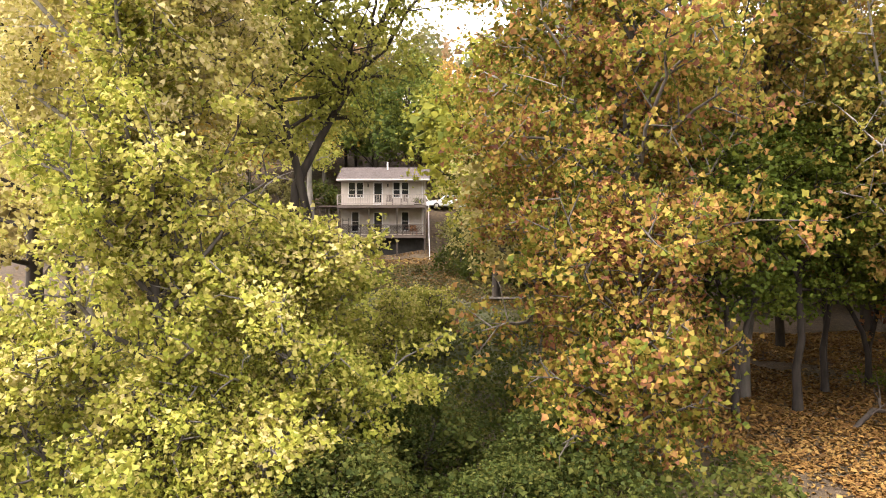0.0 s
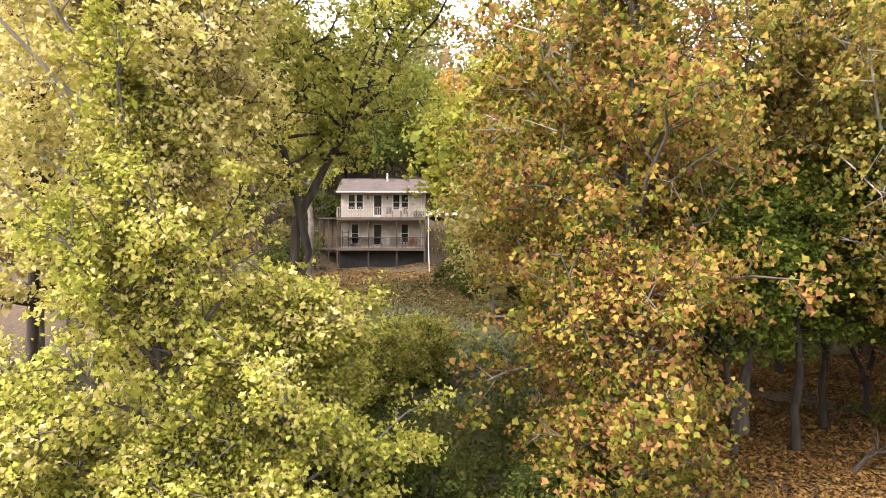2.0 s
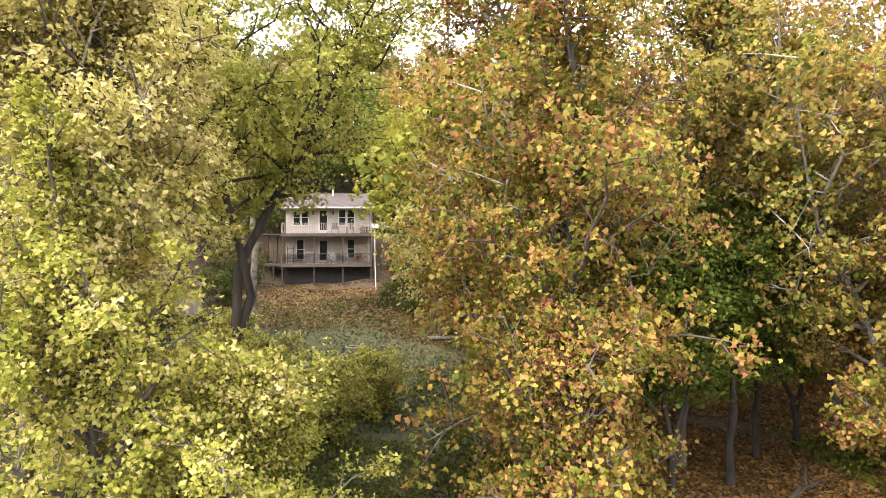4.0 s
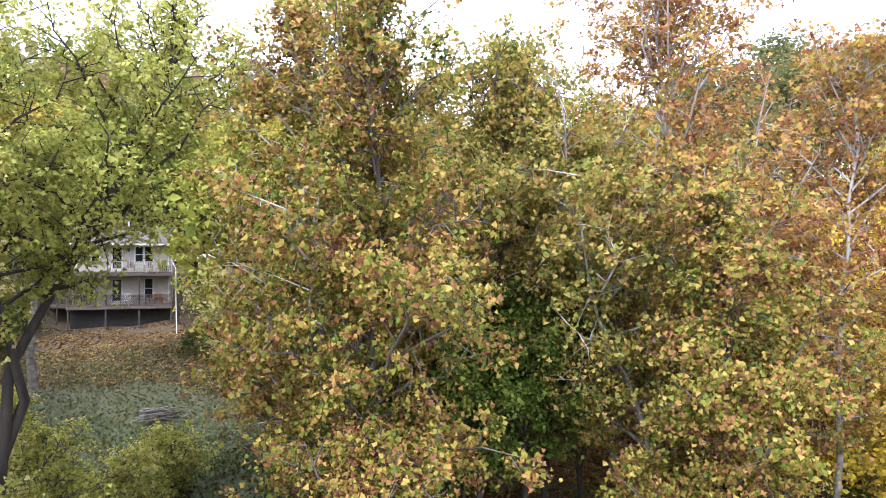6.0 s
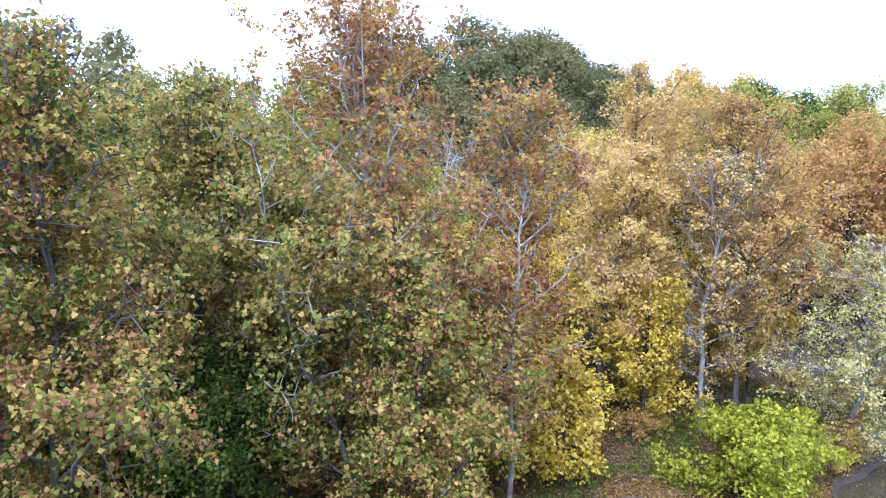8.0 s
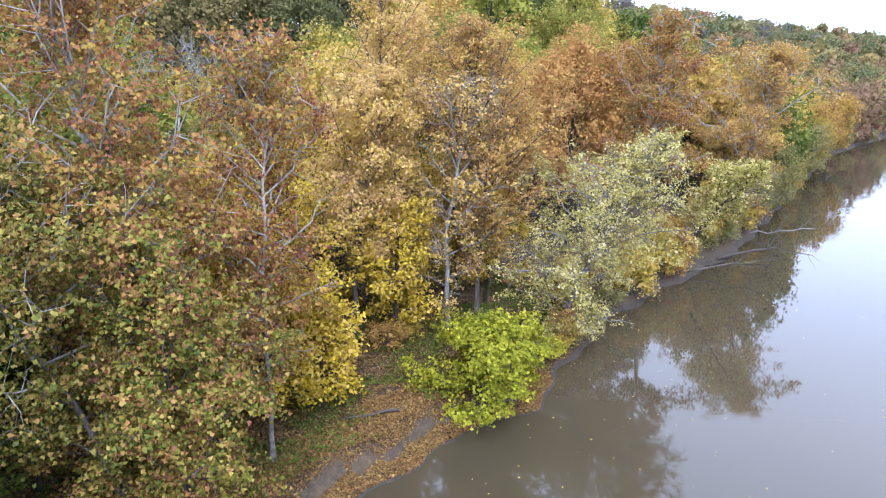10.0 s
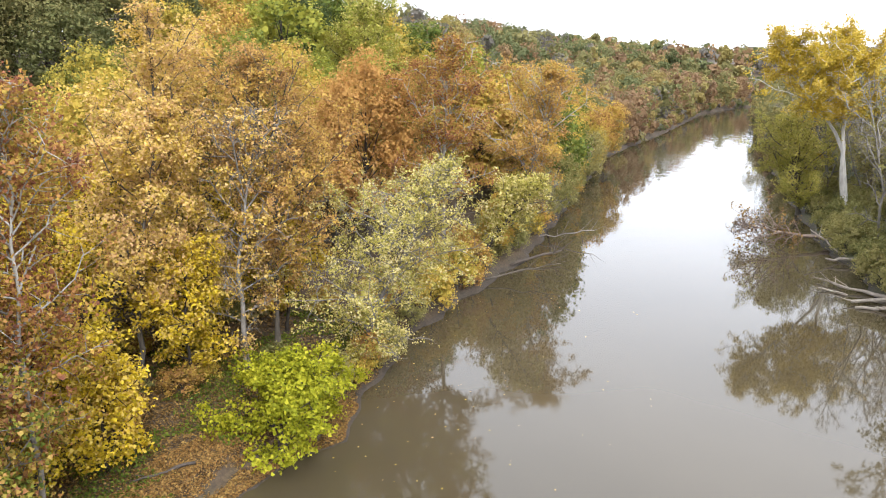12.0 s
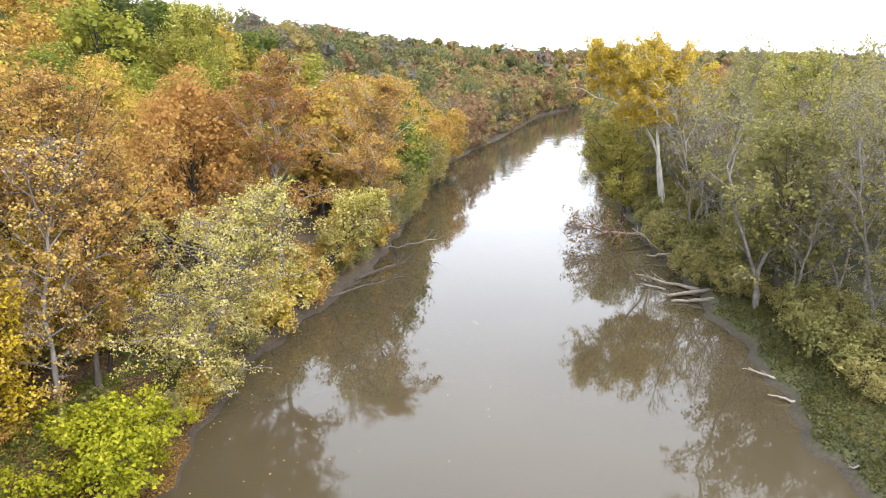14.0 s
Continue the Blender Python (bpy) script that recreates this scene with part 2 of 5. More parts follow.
def ground_material():
    m, n, l, p, out = nodes_of("ground_cover")
    at = n.new("ShaderNodeAttribute")
    at.attribute_name = "cover"
    sep = n.new("ShaderNodeSeparateColor")
    l.new(at.outputs["Color"], sep.inputs[0])
    fine, coarse = noise_tex(n, l, 3.2, 8.0, 0.7), noise_tex(n, l, 0.35, 4.0)
    grass = ramp(n, [(0.3, (0.026, 0.038, 0.013)), (0.55, (0.06, 0.071, 0.026)), (0.75, (0.112, 0.109, 0.053))])
    litter = ramp(n, [(0.3, (0.028, 0.019, 0.011)), (0.5, (0.066, 0.043, 0.022)), (0.72, (0.125, 0.084, 0.042))])
    mud = ramp(n, [(0.3, (0.018, 0.014, 0.011)), (0.7, (0.053, 0.042, 0.032))])
    for r in (grass, litter, mud):
        l.new(fine, r.inputs[0])

    def blend(fac, a, b):
        x = n.new("ShaderNodeMix")
        x.data_type = "RGBA"
        l.new(fac, x.inputs[0]), l.new(a, x.inputs[6]), l.new(b, x.inputs[7])
        return x.outputs[2]

    wob = maths(n, l, "MULTIPLY", maths(n, l, "SUBTRACT", coarse, 0.5), 0.9)
    g = n.new("ShaderNodeClamp")
    l.new(maths(n, l, "ADD", sep.outputs[0], wob), g.inputs[0])
    mm = n.new("ShaderNodeClamp")
    l.new(maths(n, l, "ADD", sep.outputs[2], maths(n, l, "MULTIPLY", wob, 0.5)), mm.inputs[0])
    c = blend(g.outputs[0], litter.outputs[0], grass.outputs[0])
    c = blend(mm.outputs[0], c, mud.outputs[0])
    l.new(c, p.inputs["Base Color"])
    p.inputs["Roughness"].default_value = 0.95
    bp = n.new("ShaderNodeBump")
    bp.inputs["Strength"].default_value, bp.inputs["Distance"].default_value = 0.7, 0.12
    l.new(fine, bp.inputs["Height"])
    l.new(bp.outputs[0], p.inputs["Normal"])
    return m


def water_material():
    m, n, l, p, out = nodes_of("muddy_river")
    r = ramp(n, [(0.35, (0.046, 0.036, 0.02)), (0.7, (0.062, 0.049, 0.029))])
    l.new(noise_tex(n, l, 0.03, 3.0), r.inputs[0])
    l.new(r.outputs[0], p.inputs["Base Color"])
    p.inputs["Roughness"].default_value, p.inputs["IOR"].default_value = 0.035, 1.5
    p.inputs["Specular IOR Level"].default_value = 0.5
    c = n.new("ShaderNodeTexCoord")
    mp = n.new("ShaderNodeMapping")
    mp.inputs["Scale"].default_value = (0.45, 1.0, 1.0)
    l.new(c.outputs["Object"], mp.inputs["Vector"])
    w = n.new("ShaderNodeTexNoise")
    w.inputs["Scale"].default_value, w.inputs["Detail"].default_value = 0.5, 4.0
    l.new(mp.outputs[0], w.inputs["Vector"])
    calm = n.new("ShaderNodeTexNoise")
    calm.inputs["Scale"].default_value = 0.035
    l.new(mp.outputs[0], calm.inputs["Vector"])
    bp = n.new("ShaderNodeBump")
    bp.inputs["Distance"].default_value = 0.05
    # the river is glassy in the bend's lee and ruffled further down the open reach
    sx = n.new("ShaderNodeSeparateXYZ")
    l.new(c.outputs["Object"], sx.inputs[0])
    open_reach = n.new("ShaderNodeMapRange")
    open_reach.inputs["From Min"].default_value, open_reach.inputs["From Max"].default_value = 90, 190
    open_reach.inputs["To Min"].default_value, open_reach.inputs["To Max"].default_value = 0.14, 2.4
    l.new(sx.outputs[0], open_reach.inputs["Value"])
    l.new(maths(n, l, "MULTIPLY", calm.outputs["Fac"], open_reach.outputs[0]), bp.inputs["Strength"])
    l.new(w.outputs["Fac"], bp.inputs["Height"])
    l.new(bp.outputs[0], p.inputs["Normal"])
    return m


GROUND, WATER = ground_material(), water_material()
SIDING = rough_material("cream_siding", (0.279, 0.242, 0.201), (0.394, 0.348, 0.295), 3, 0.7, 0.1)
SHINGLE = rough_material("grey_brown_shingle", (0.049, 0.039, 0.035), (0.131, 0.107, 0.097), 9, 0.9, 0.4)
DECK_WOOD = rough_material("weathered_deck_wood", (0.045, 0.034, 0.028), (0.123, 0.098, 0.082), 6, 0.85, 0.3, (0.2, 1, 1))
RAIL_PAINT = rough_material("faded_rail_paint", (0.18, 0.156, 0.135), (0.328, 0.291, 0.254), 5, 0.75, 0.15)
TRIM_WHITE = rough_material("white_trim", (0.369, 0.353, 0.328), (0.541, 0.525, 0.492), 3, 0.6, 0.05)
DARK_WOOD = rough_material("dark_wood", (0.03, 0.025, 0.02), (0.09, 0.07, 0.055), 6, 0.85, 0.3)
RED_WOOD = rough_material("red_brown_wood", (0.2, 0.08, 0.03), (0.36, 0.17, 0.07), 6, 0.7, 0.2)
# near-black colour that holds the deep shade below the lower deck
DECK_SHADE = rough_material("deck_shade_black", (0.01, 0.01, 0.009), (0.026, 0.024, 0.022), 4, 0.9, 0.2)


def glass_material():
    m, n, l, p, out = nodes_of("window_glass")
    p.inputs["Base Color"].default_value = (0.012, 0.014, 0.016, 1)
    p.inputs["Roughness"].default_value = 0.04
    p.inputs["IOR"].default_value = 1.5
    return m


def car_paint(name, colour, rough=0.25):
    m, n, l, p, out = nodes_of(name)
    p.inputs["Base Color"].default_value = (*colour, 1)
    p.inputs["Roughness"].default_value = rough
    p.inputs["Coat Weight"].default_value = 0.5
    return m


GLASS = glass_material()
CAR_WHITE = car_paint("white_car_paint", (0.75, 0.76, 0.78))
CAR_BLUE = car_paint("blue_car_paint", (0.05, 0.09, 0.2))
RUBBER = rough_material("tyre_rubber", (0.015, 0.015, 0.015), (0.035, 0.035, 0.035), 20, 0.9, 0.1)


# ---------------------------------------------------------------- helpers
def mesh_np(name, verts, faces, mats, smooth=False, index=None):
    """A mesh from an array of corners and an array of faces that all have the same number of corners."""
    verts, faces = np.asarray(verts, np.float32), np.asarray(faces, np.int32)
    me = bpy.data.meshes.new(name)
    k = faces.shape[1]
    me.vertices.add(len(verts))
    me.vertices.foreach_set("co", verts.ravel())
    me.loops.add(faces.size)
    me.loops.foreach_set("vertex_index", faces.ravel())
    me.polygons.add(len(faces))
    me.polygons.foreach_set("loop_start", np.arange(0, faces.size, k, dtype=np.int32))
    if smooth:
        me.polygons.foreach_set("use_smooth", np.ones(len(faces), dtype=bool))
    for mt in mats if isinstance(mats, (list, tuple)) else [mats]:
        me.materials.append(mt)
    me.update(calc_edges=True)
    return me


def part_mesh(name, me, parent, label=""):
    ob = new(name, me)
    ob.parent = parent
    return tagged(ob, label)


def part(name, bm, material, parent=None, label=""):
    """Links a bmesh as one mesh object under a thing or a part."""
    bmesh.ops.recalc_face_normals(bm, faces=bm.faces)
    me = bpy.data.meshes.new(name)
    bm.to_mesh(me)
    bm.free()
    me.materials.append(material)
    ob = new(name, me)
    if parent is not None:
        ob.parent = parent
    return tagged(ob, label)


def thing(name, x, y, z, label, category, group="", kind=""):
    ob = new(name)
    ob.location = (x, y, z)
    ob.empty_display_size = 0.3
    return tagged(ob, label, category, group, kind)


def box(bm, x0, x1, y0, y1, z0, z1, bevel=0.0):
    made = bmesh.ops.create_cube(bm, size=1.0)["verts"]
    for v in made:
        v.co = Vector(((x0 + x1) / 2 + v.co.x * (x1 - x0), (y0 + y1) / 2 + v.co.y * (y1 - y0), (z0 + z1) / 2 + v.co.z * (z1 - z0)))
    if bevel:
        bmesh.ops.bevel(bm, geom=list({e for v in made for e in v.link_edges}), offset=bevel, segments=1, affect="EDGES")
    return bm


def boxes(*dims, bevel=0.0):
    bm = bmesh.new()
    for d in dims:
        box(bm, *d, bevel=bevel)
    return bm


def tube(points, radii, sides=6, flat=1.0):
    """Corners and faces of a tapered tube along points."""
    pts, n = np.asarray(points, float), len(points)
    d = np.gradient(pts, axis=0)
    d /= np.linalg.norm(d, axis=1)[:, None] + 1e-9
    ref = np.where(np.abs(d[:, 2:3]) > 0.85, np.array([[1.0, 0, 0]]), np.array([[0, 0, 1.0]]))
    ref = np.broadcast_to(ref[n // 2], d.shape)
    u = np.cross(d, ref)
    u /= np.linalg.norm(u, axis=1)[:, None] + 1e-9
    w = np.cross(d, u)
    a = np.arange(sides) * 2 * np.pi / sides
    ring = np.cos(a)[None, :, None] * u[:, None, :] + np.sin(a)[None, :, None] * w[:, None, :] * flat
    v = (pts[:, None, :] + ring * np.asarray(radii)[:, None, None]).reshape(-1, 3)
    i = np.arange(n - 1)[:, None] * sides
    j = np.arange(sides)[None, :]
    k = (j + 1) % sides
    f = np.stack([i + j, i + k, i + sides + k, i + sides + j], -1).reshape(-1, 4)
    return v, f


def join(chunks):
    vs, fs, at = [], [], 0
    for v, f in chunks:
        vs.append(v), fs.append(f + at)
        at += len(v)
    return np.concatenate(vs), np.concatenate(fs)


def leaves_at(rng, centres, size, corners=4, up=0.5, spread=0.35, outward=None, face=0.7):
    """One folded blade at each centre, turned at random but rather upwards: 4 corners for a plain leaf, 6 for a lobed one."""
    n = len(centres)
    nor = rng.normal(size=(n, 3)) + np.array([0, 0, up * 2])
    if outward is not None:
        nor += outward * face
    nor /= np.linalg.norm(nor, axis=1)[:, None] + 1e-9
    t = np.cross(nor, rng.normal(size=(n, 3)))
    t /= np.linalg.norm(t, axis=1)[:, None] + 1e-9
    b = np.cross(nor, t)
    s = (size * rng.uniform(1 - spread, 1 + spread, n))[:, None]
    fold = nor * s * 0.26
    if corners == 4:
        w = s * rng.uniform(0.27, 0.5, n)[:, None]
        vs = [centres - t * s * 0.5, centres + b * w + fold, centres + t * s * 0.58, centres - b * w + fold]
    else:
        w = s * rng.uniform(0.36, 0.56, n)[:, None]
        vs = [centres - t * s * 0.42, centres + b * w - t * s * 0.06 + fold, centres + b * w * 0.52 + t * s * 0.22,
              centres + t * s * 0.6 - fold * 0.6, centres - b * w * 0.48 + t * s * 0.18, centres - b * w - t * s * 0.02 + fold]
    k = len(vs)
    return np.stack(vs, 1).reshape(-1, 3), np.arange(n * k).reshape(n, k)


# ---------------------------------------------------------------- the lie of the land
NORTH_X = [-3000, -200, 4, 14, 22, 27, 32, 37, 42, 50, 61, 75, 90, 130, 193, 255, 358, 420, 520, 800, 3000]
NORTH_Y = [20, 12, 12, 14, 18, 18.6, 17.7, 16.4, 14.2, 14.8, 15.2, 12, 8.5, 6, 2.3, -13, -36, -62, -130, -420, -2400]
SOUTH_X = [-3000, -200, 40, 48, 65, 77, 94, 106, 160, 232, 330, 400, 520, 800, 3000]
SOUTH_Y = [-24, -29, -28.4, -28.4, -30.2, -29.6, -31, -29.5, -34, -42, -56, -92, -190, -500, -2500]
RISE_D = [0, 2.0, 2.7, 5, 12, 25, 34, 44, 53, 62, 80, 110, 150, 250, 600, 3000]
RISE_Z = [0, 0.3, 1.3, 1.5, 1.8, 2.5, 3.3, 5.6, 7.2, 10.8, 18, 31, 37, 40, 40, 40]
EAST_D = [0, 0.6, 1.5, 5, 12, 20, 30, 45, 57, 70, 110, 200, 600, 3000]
EAST_Z = [0, 0.6, 1.1, 1.5, 1.9, 3.0, 7.2, 13.8, 18.5, 22.5, 29, 32, 33, 33]


def smooth_noise(x, y, seed=0):
    s = seed * 1.7
    return (np.sin(x * 0.31 + 1.3 * np.sin(y * 0.23 + s) + s) + np.sin(y * 0.37 + 1.1 * np.sin(x * 0.19 - s)) + 0.6 * np.sin(x * 0.83 + y * 0.71 + s)) / 2.6


def north(x):
    return np.interp(x, NORTH_X, NORTH_Y) + 0.35 * np.sin(np.asarray(x) * 0.55) + 0.2 * np.sin(np.asarray(x) * 1.3 + 1)


def south(x):
    return np.interp(x, SOUTH_X, SOUTH_Y) + 0.45 * np.sin(np.asarray(x) * 0.5 + 2) + 0.25 * np.sin(np.asarray(x) * 1.2)


def land(x, y):
    x, y = np.asarray(x, float), np.asarray(y, float)
    dn, ds = y - north(x), south(x) - y
    far = np.interp(x, [-100, 110, 330, 450, 700], [1.0, 1.05, 0.95, 0.8, 0.65])
    east = np.clip((x - 40) / 40, 0, 1)
    zn = np.interp(dn, RISE_D, RISE_Z) * (1 - east) + np.interp(dn, EAST_D, EAST_Z) * east
    dip = 1 - 0.3 * np.exp(-((x - 0.42 * y) / np.maximum(0.12 * np.abs(y), 4)) ** 2)   # a saddle in the ridge
    zn = np.where(dn > 30, 2.9 + (zn - 2.9) * far * np.where(y > 50, dip, 1 - (1 - dip) * np.clip((y - 30) / 20, 0, 1)), zn)
    zs = np.interp(ds, [0, 0.7, 2.5, 7, 20, 300, 500, 900, 3000], [0, 0.5, 1.2, 2.0, 2.4, 3, 10, 22, 22])
    bed = -np.minimum(np.minimum(-dn, -ds) * 0.35, 2.0)
    z = np.where(dn > 0, zn, np.where(ds > 0, zs, bed))
    rough = np.clip(np.maximum(dn, ds) / 4, 0, 1)
    return z + rough * (0.22 * smooth_noise(x, y) + 0.08 * smooth_noise(x * 3.1, y * 3.3, 2))


def ground_z(x, y):
    return float(land(x, y))


def build_ground():
    def lines(parts):
        out = []
        for a, b, step in parts:
            out += list(np.arange(a, b, step))
        return np.array(out + [parts[-1][1]])

    gx = lines([(-3000, -300, 300), (-300, -40, 10), (-40, 110, 0.9), (110, 260, 4), (260, 600, 12), (600, 3000, 240)])
    gy = lines([(-3000, -400, 260), (-400, -60, 12), (-60, -26, 0.9), (-26, 5, 2.5), (5, 40, 0.8), (40, 90, 1.6), (90, 260, 8), (260, 600, 30), (600, 3000, 240)])
    X, Y = np.meshgrid(gx, gy)
    Z = land(X, Y)
    v = np.stack([X, Y, Z], -1).reshape(-1, 3)
    nx, ny = len(gx), len(gy)
    i = np.arange(ny - 1)[:, None] * nx
    j = np.arange(nx - 1)[None, :]
    f = np.stack([i + j, i + j + 1, i + nx + j + 1, i + nx + j], -1).reshape(-1, 4)
    me = mesh_np("ground", v, f, GROUND, True)
    dn, ds = v[:, 1] - north(v[:, 0]), south(v[:, 0]) - v[:, 1]
    meadow = np.exp(-(((v[:, 0] + 4) / 13) ** 2 + ((v[:, 1] - 40) / 15) ** 2))
    west = np.clip((-2 - v[:, 0]) / 10, 0, 1) * np.clip((34 - v[:, 1]) / 10, 0, 1)
    grass = np.clip(np.maximum(meadow * 1.2, west * 0.9), 0, 1)
    grass = np.where(ds > 0, 0.75, grass)
    cut = 0.4 * np.exp(-((dn - 2.3) / 0.45) ** 2) * (v[:, 0] < 46)   # the undercut earth of the bank
    mud = np.clip(np.maximum(1.1 - np.maximum(dn, ds) / 0.9, cut), 0, 1)
    col = np.stack([grass, 1 - grass, mud, np.ones_like(mud)], -1).astype(np.float32)
    at = me.color_attributes.new("cover", "FLOAT_COLOR", "POINT")
    at.data.foreach_set("color", col.ravel())
    tagged(new("ground", me), "leaf-strewn river banks rising to a wooded hillside", "ground", kind="structure")


build_ground()
wx = np.concatenate([[-3000, -1000, -300, -100], np.arange(-50, 330, 12.0), [360, 420, 520, 700, 1100, 1800, 3000]])
wy = np.concatenate([[-3000, -1500, -700, -350, -180, -100], np.arange(-70, 51, 10.0), [100, 300, 1000, 3000]])
wv = np.array([(x, y, 0.0) for y in wy for x in wx])
wf = np.array([(j * len(wx) + i, j * len(wx) + i + 1, (j + 1) * len(wx) + i + 1, (j + 1) * len(wx) + i) for j in range(len(wy) - 1) for i in range(len(wx) - 1)])
tagged(new("water", mesh_np("water", wv, wf, WATER)), "muddy brown river with slow ripples mirroring the sky", "water", kind="structure")


# ---------------------------------------------------------------- trees
PROFILES = {
    "oval": ([0, 0.15, 0.4, 0.7, 0.9, 1], [0.45, 0.8, 1.0, 0.85, 0.5, 0.12]),
    "round": ([0, 0.2, 0.5, 0.8, 1], [0.6, 0.95, 1.0, 0.8, 0.25]),
    "tall": ([0, 0.1, 0.3, 0.6, 0.85, 1], [0.85, 1.0, 1.0, 0.78, 0.5, 0.2]),
    "spire": ([0, 0.3, 0.55, 0.75, 0.9, 1], [0.9, 1.0, 0.9, 0.55, 0.42, 0.2]),
    "loose": ([0, 0.1, 0.35, 0.6, 0.8, 1], [0.9, 1.0, 0.95, 0.7, 0.45, 0.3]),
    "vase": ([0, 0.3, 0.6, 0.85, 1], [0.3, 0.65, 1.0, 0.9, 0.4]),
}


def grow(seed, height, radius, base=0.3, limbs=26, twigs=6, leaves=6000, leaf=0.2, profile="oval", trunk=0.25, lean=(0, 0),
         wobble=0.35, clump=0.45, corners=4, steep=0.0, sag=0.0, sides=7, twig_r=0.02, fine=0, up=0.5, forks=1, fork_at=0.22, droop=0.0, face=0.7,
         spray=7, fork_turn=None):
    """Wood and leaves of one tree that stands at the origin. The leaves sit in sprays along the twigs, with gaps between them."""
    rng = np.random.default_rng(seed)
    wood, tips, dens = [], [], []
    s = np.linspace(0, 1, 11)
    ph = rng.uniform(0, 6.28, 4)
    if fork_turn is not None:
        ph[3] = fork_turn
    stems = []
    for k in range(forks):
        out = np.zeros(2) if forks == 1 else 0.16 * height * np.array([math.cos(ph[3] + k * 6.283 / forks), math.sin(ph[3] + k * 6.283 / forks)])
        open_up = np.clip((s - fork_at) / 0.5, 0, 1)[:, None] * out[None, :]
        px = lean[0] * s ** 1.3 + wobble * np.sin(s * 5 + ph[0] + k) * s
        py = lean[1] * s ** 1.3 + wobble * np.sin(s * 4.3 + ph[1] + 2 * k) * s
        hk = height * (1 if k == 0 else rng.uniform(0.82, 0.97))
        pts = np.stack([px + open_up[:, 0], py + open_up[:, 1], s * hk - 0.3 * (1 - s)], -1)
        pts[2:-1, :2] += rng.normal(size=(8, 2)) * 0.006 * height
        rad = trunk * (1 if forks == 1 else 0.75) * (1 - 0.93 * s) ** 0.9 * (1 + 0.55 * np.exp(-s * 25)) + 0.012
        wood.append(tube(pts, rad, sides))
        stems.append((pts, rad))
    pu, pr = PROFILES[profile]
    for i in range(limbs):
        pts, rad = stems[i % forks]
        u = ((i + rng.uniform(0, 1)) / limbs) ** 0.85
        si = base + (0.985 - base) * u
        p0 = np.array([np.interp(si, s, pts[:, a]) for a in range(3)])
        r0 = min(np.interp(si, s, rad) * 0.5, (0.06 if fine > 1 else 0.1) * trunk / 0.25)
        env = radius * np.interp(u, pu, pr) * rng.uniform(0.45, 1.15)
        az = i * 2.39996 + rng.uniform(-0.5, 0.5) + ph[2]
        el = math.radians(np.interp(u, [0, 0.25, 0.6, 1], [14, 34, 44, 70]) + steep + rng.uniform(-22, 20))
        length = env / max(math.cos(el), 0.38)
        length = min(length, radius * 1.5, max((1.02 * height - p0[2]) / (math.sin(max(el, 0.15)) + 0.12), 0.6))
        d = np.array([math.cos(az) * math.cos(el), math.sin(az) * math.cos(el), math.sin(el)])
        q = np.linspace(0, 1, 6)
        hang = sag + droop * (1 - u) ** 2
        kink = rng.normal(size=(6, 3)) * 0.05 * length * q[:, None]
        lp = p0 + d * (q * length)[:, None] + np.array([0, 0, 1]) * ((0.1 - hang) * length * q ** 2)[:, None] + kink
        lp[:, 2] -= hang * length * 0.5 * q ** 3
        lr = r0 * (1 - q) ** 0.8 + twig_r * 0.7
        wood.append(tube(lp, lr, 5))
        side = np.cross(d, (0, 0, 1.0))
        side /= np.linalg.norm(side) + 1e-9
        above = np.cross(side, d)
        for t in range(twigs):
            f = 0.16 + 0.84 * (t + rng.uniform(0, 1)) / twigs
            b0 = np.array([np.interp(f, q, lp[:, a]) for a in range(3)])
            ang = t * 2.39996 + rng.uniform(-0.7, 0.7)
            td = d * rng.uniform(0.15, 0.8) + (side * math.cos(ang) + above * math.sin(ang)) * rng.uniform(0.4, 1.0) + np.array([0, 0, rng.uniform(-0.2 - sag, 0.45)])
            td /= np.linalg.norm(td)
            tl = max(length * rng.uniform(0.2, 0.46) * (1.15 - 0.5 * f), 0.1 * radius)
            tq = np.linspace(0, 1, 4)
            tp = b0 + td * (tq * tl)[:, None] + rng.normal(size=(4, 3)) * 0.07 * tl * tq[:, None]
            tp[:, 2] -= 0.12 * tl * tq ** 2
            wood.append(tube(tp[[0, 2, 3]], ((twig_r * 1.3) * (1 - tq) + twig_r * 0.35)[[0, 2, 3]], 3))
            tips.append(tp)
            dens.append((1.0 - (0.6 if profile == "loose" else 0.5) * u) * tl)
            for g in range(fine):
                g0 = tp[1 + g % 3]
                gd = td + rng.normal(size=3) * 0.7
                gd /= np.linalg.norm(gd)
                gl = tl * rng.uniform(0.35, 0.7)
                gp = np.stack([g0, g0 + gd * gl + rng.normal(size=3) * 0.06 * gl])
                wood.append(tube(gp, twig_r * np.array([0.6, 0.25]), 3))
    wood = join(wood)
    crown = None
    if leaves:
        tips = np.array(tips)
        sprays = max(leaves // spray, 1)
        weight = rng.uniform(0.15, 1.0, len(tips)) * np.array(dens)
        which = rng.choice(len(tips), sprays, p=weight / weight.sum())
        f = 0.2 + 3.1 * rng.uniform(0, 1, sprays) ** 0.75
        a = np.clip(np.floor(f).astype(int), 0, 2)
        fr = (f - a)[:, None]
        c = tips[which, a] * (1 - fr) + tips[which, np.minimum(a + 1, 3)] * fr
        c = c + rng.normal(size=(sprays, 3)).clip(-1.7, 1.7) * clump * 0.8
        n = rng.integers(spray - 3, spray + 4, sprays) if spray > 4 else np.full(sprays, spray)
        owner = np.repeat(np.arange(sprays), n)
        flat = np.array([1.0, 1.0, 0.62])
        c = c[owner] + rng.normal(size=(len(owner), 3)) * leaf * 1.05 * flat
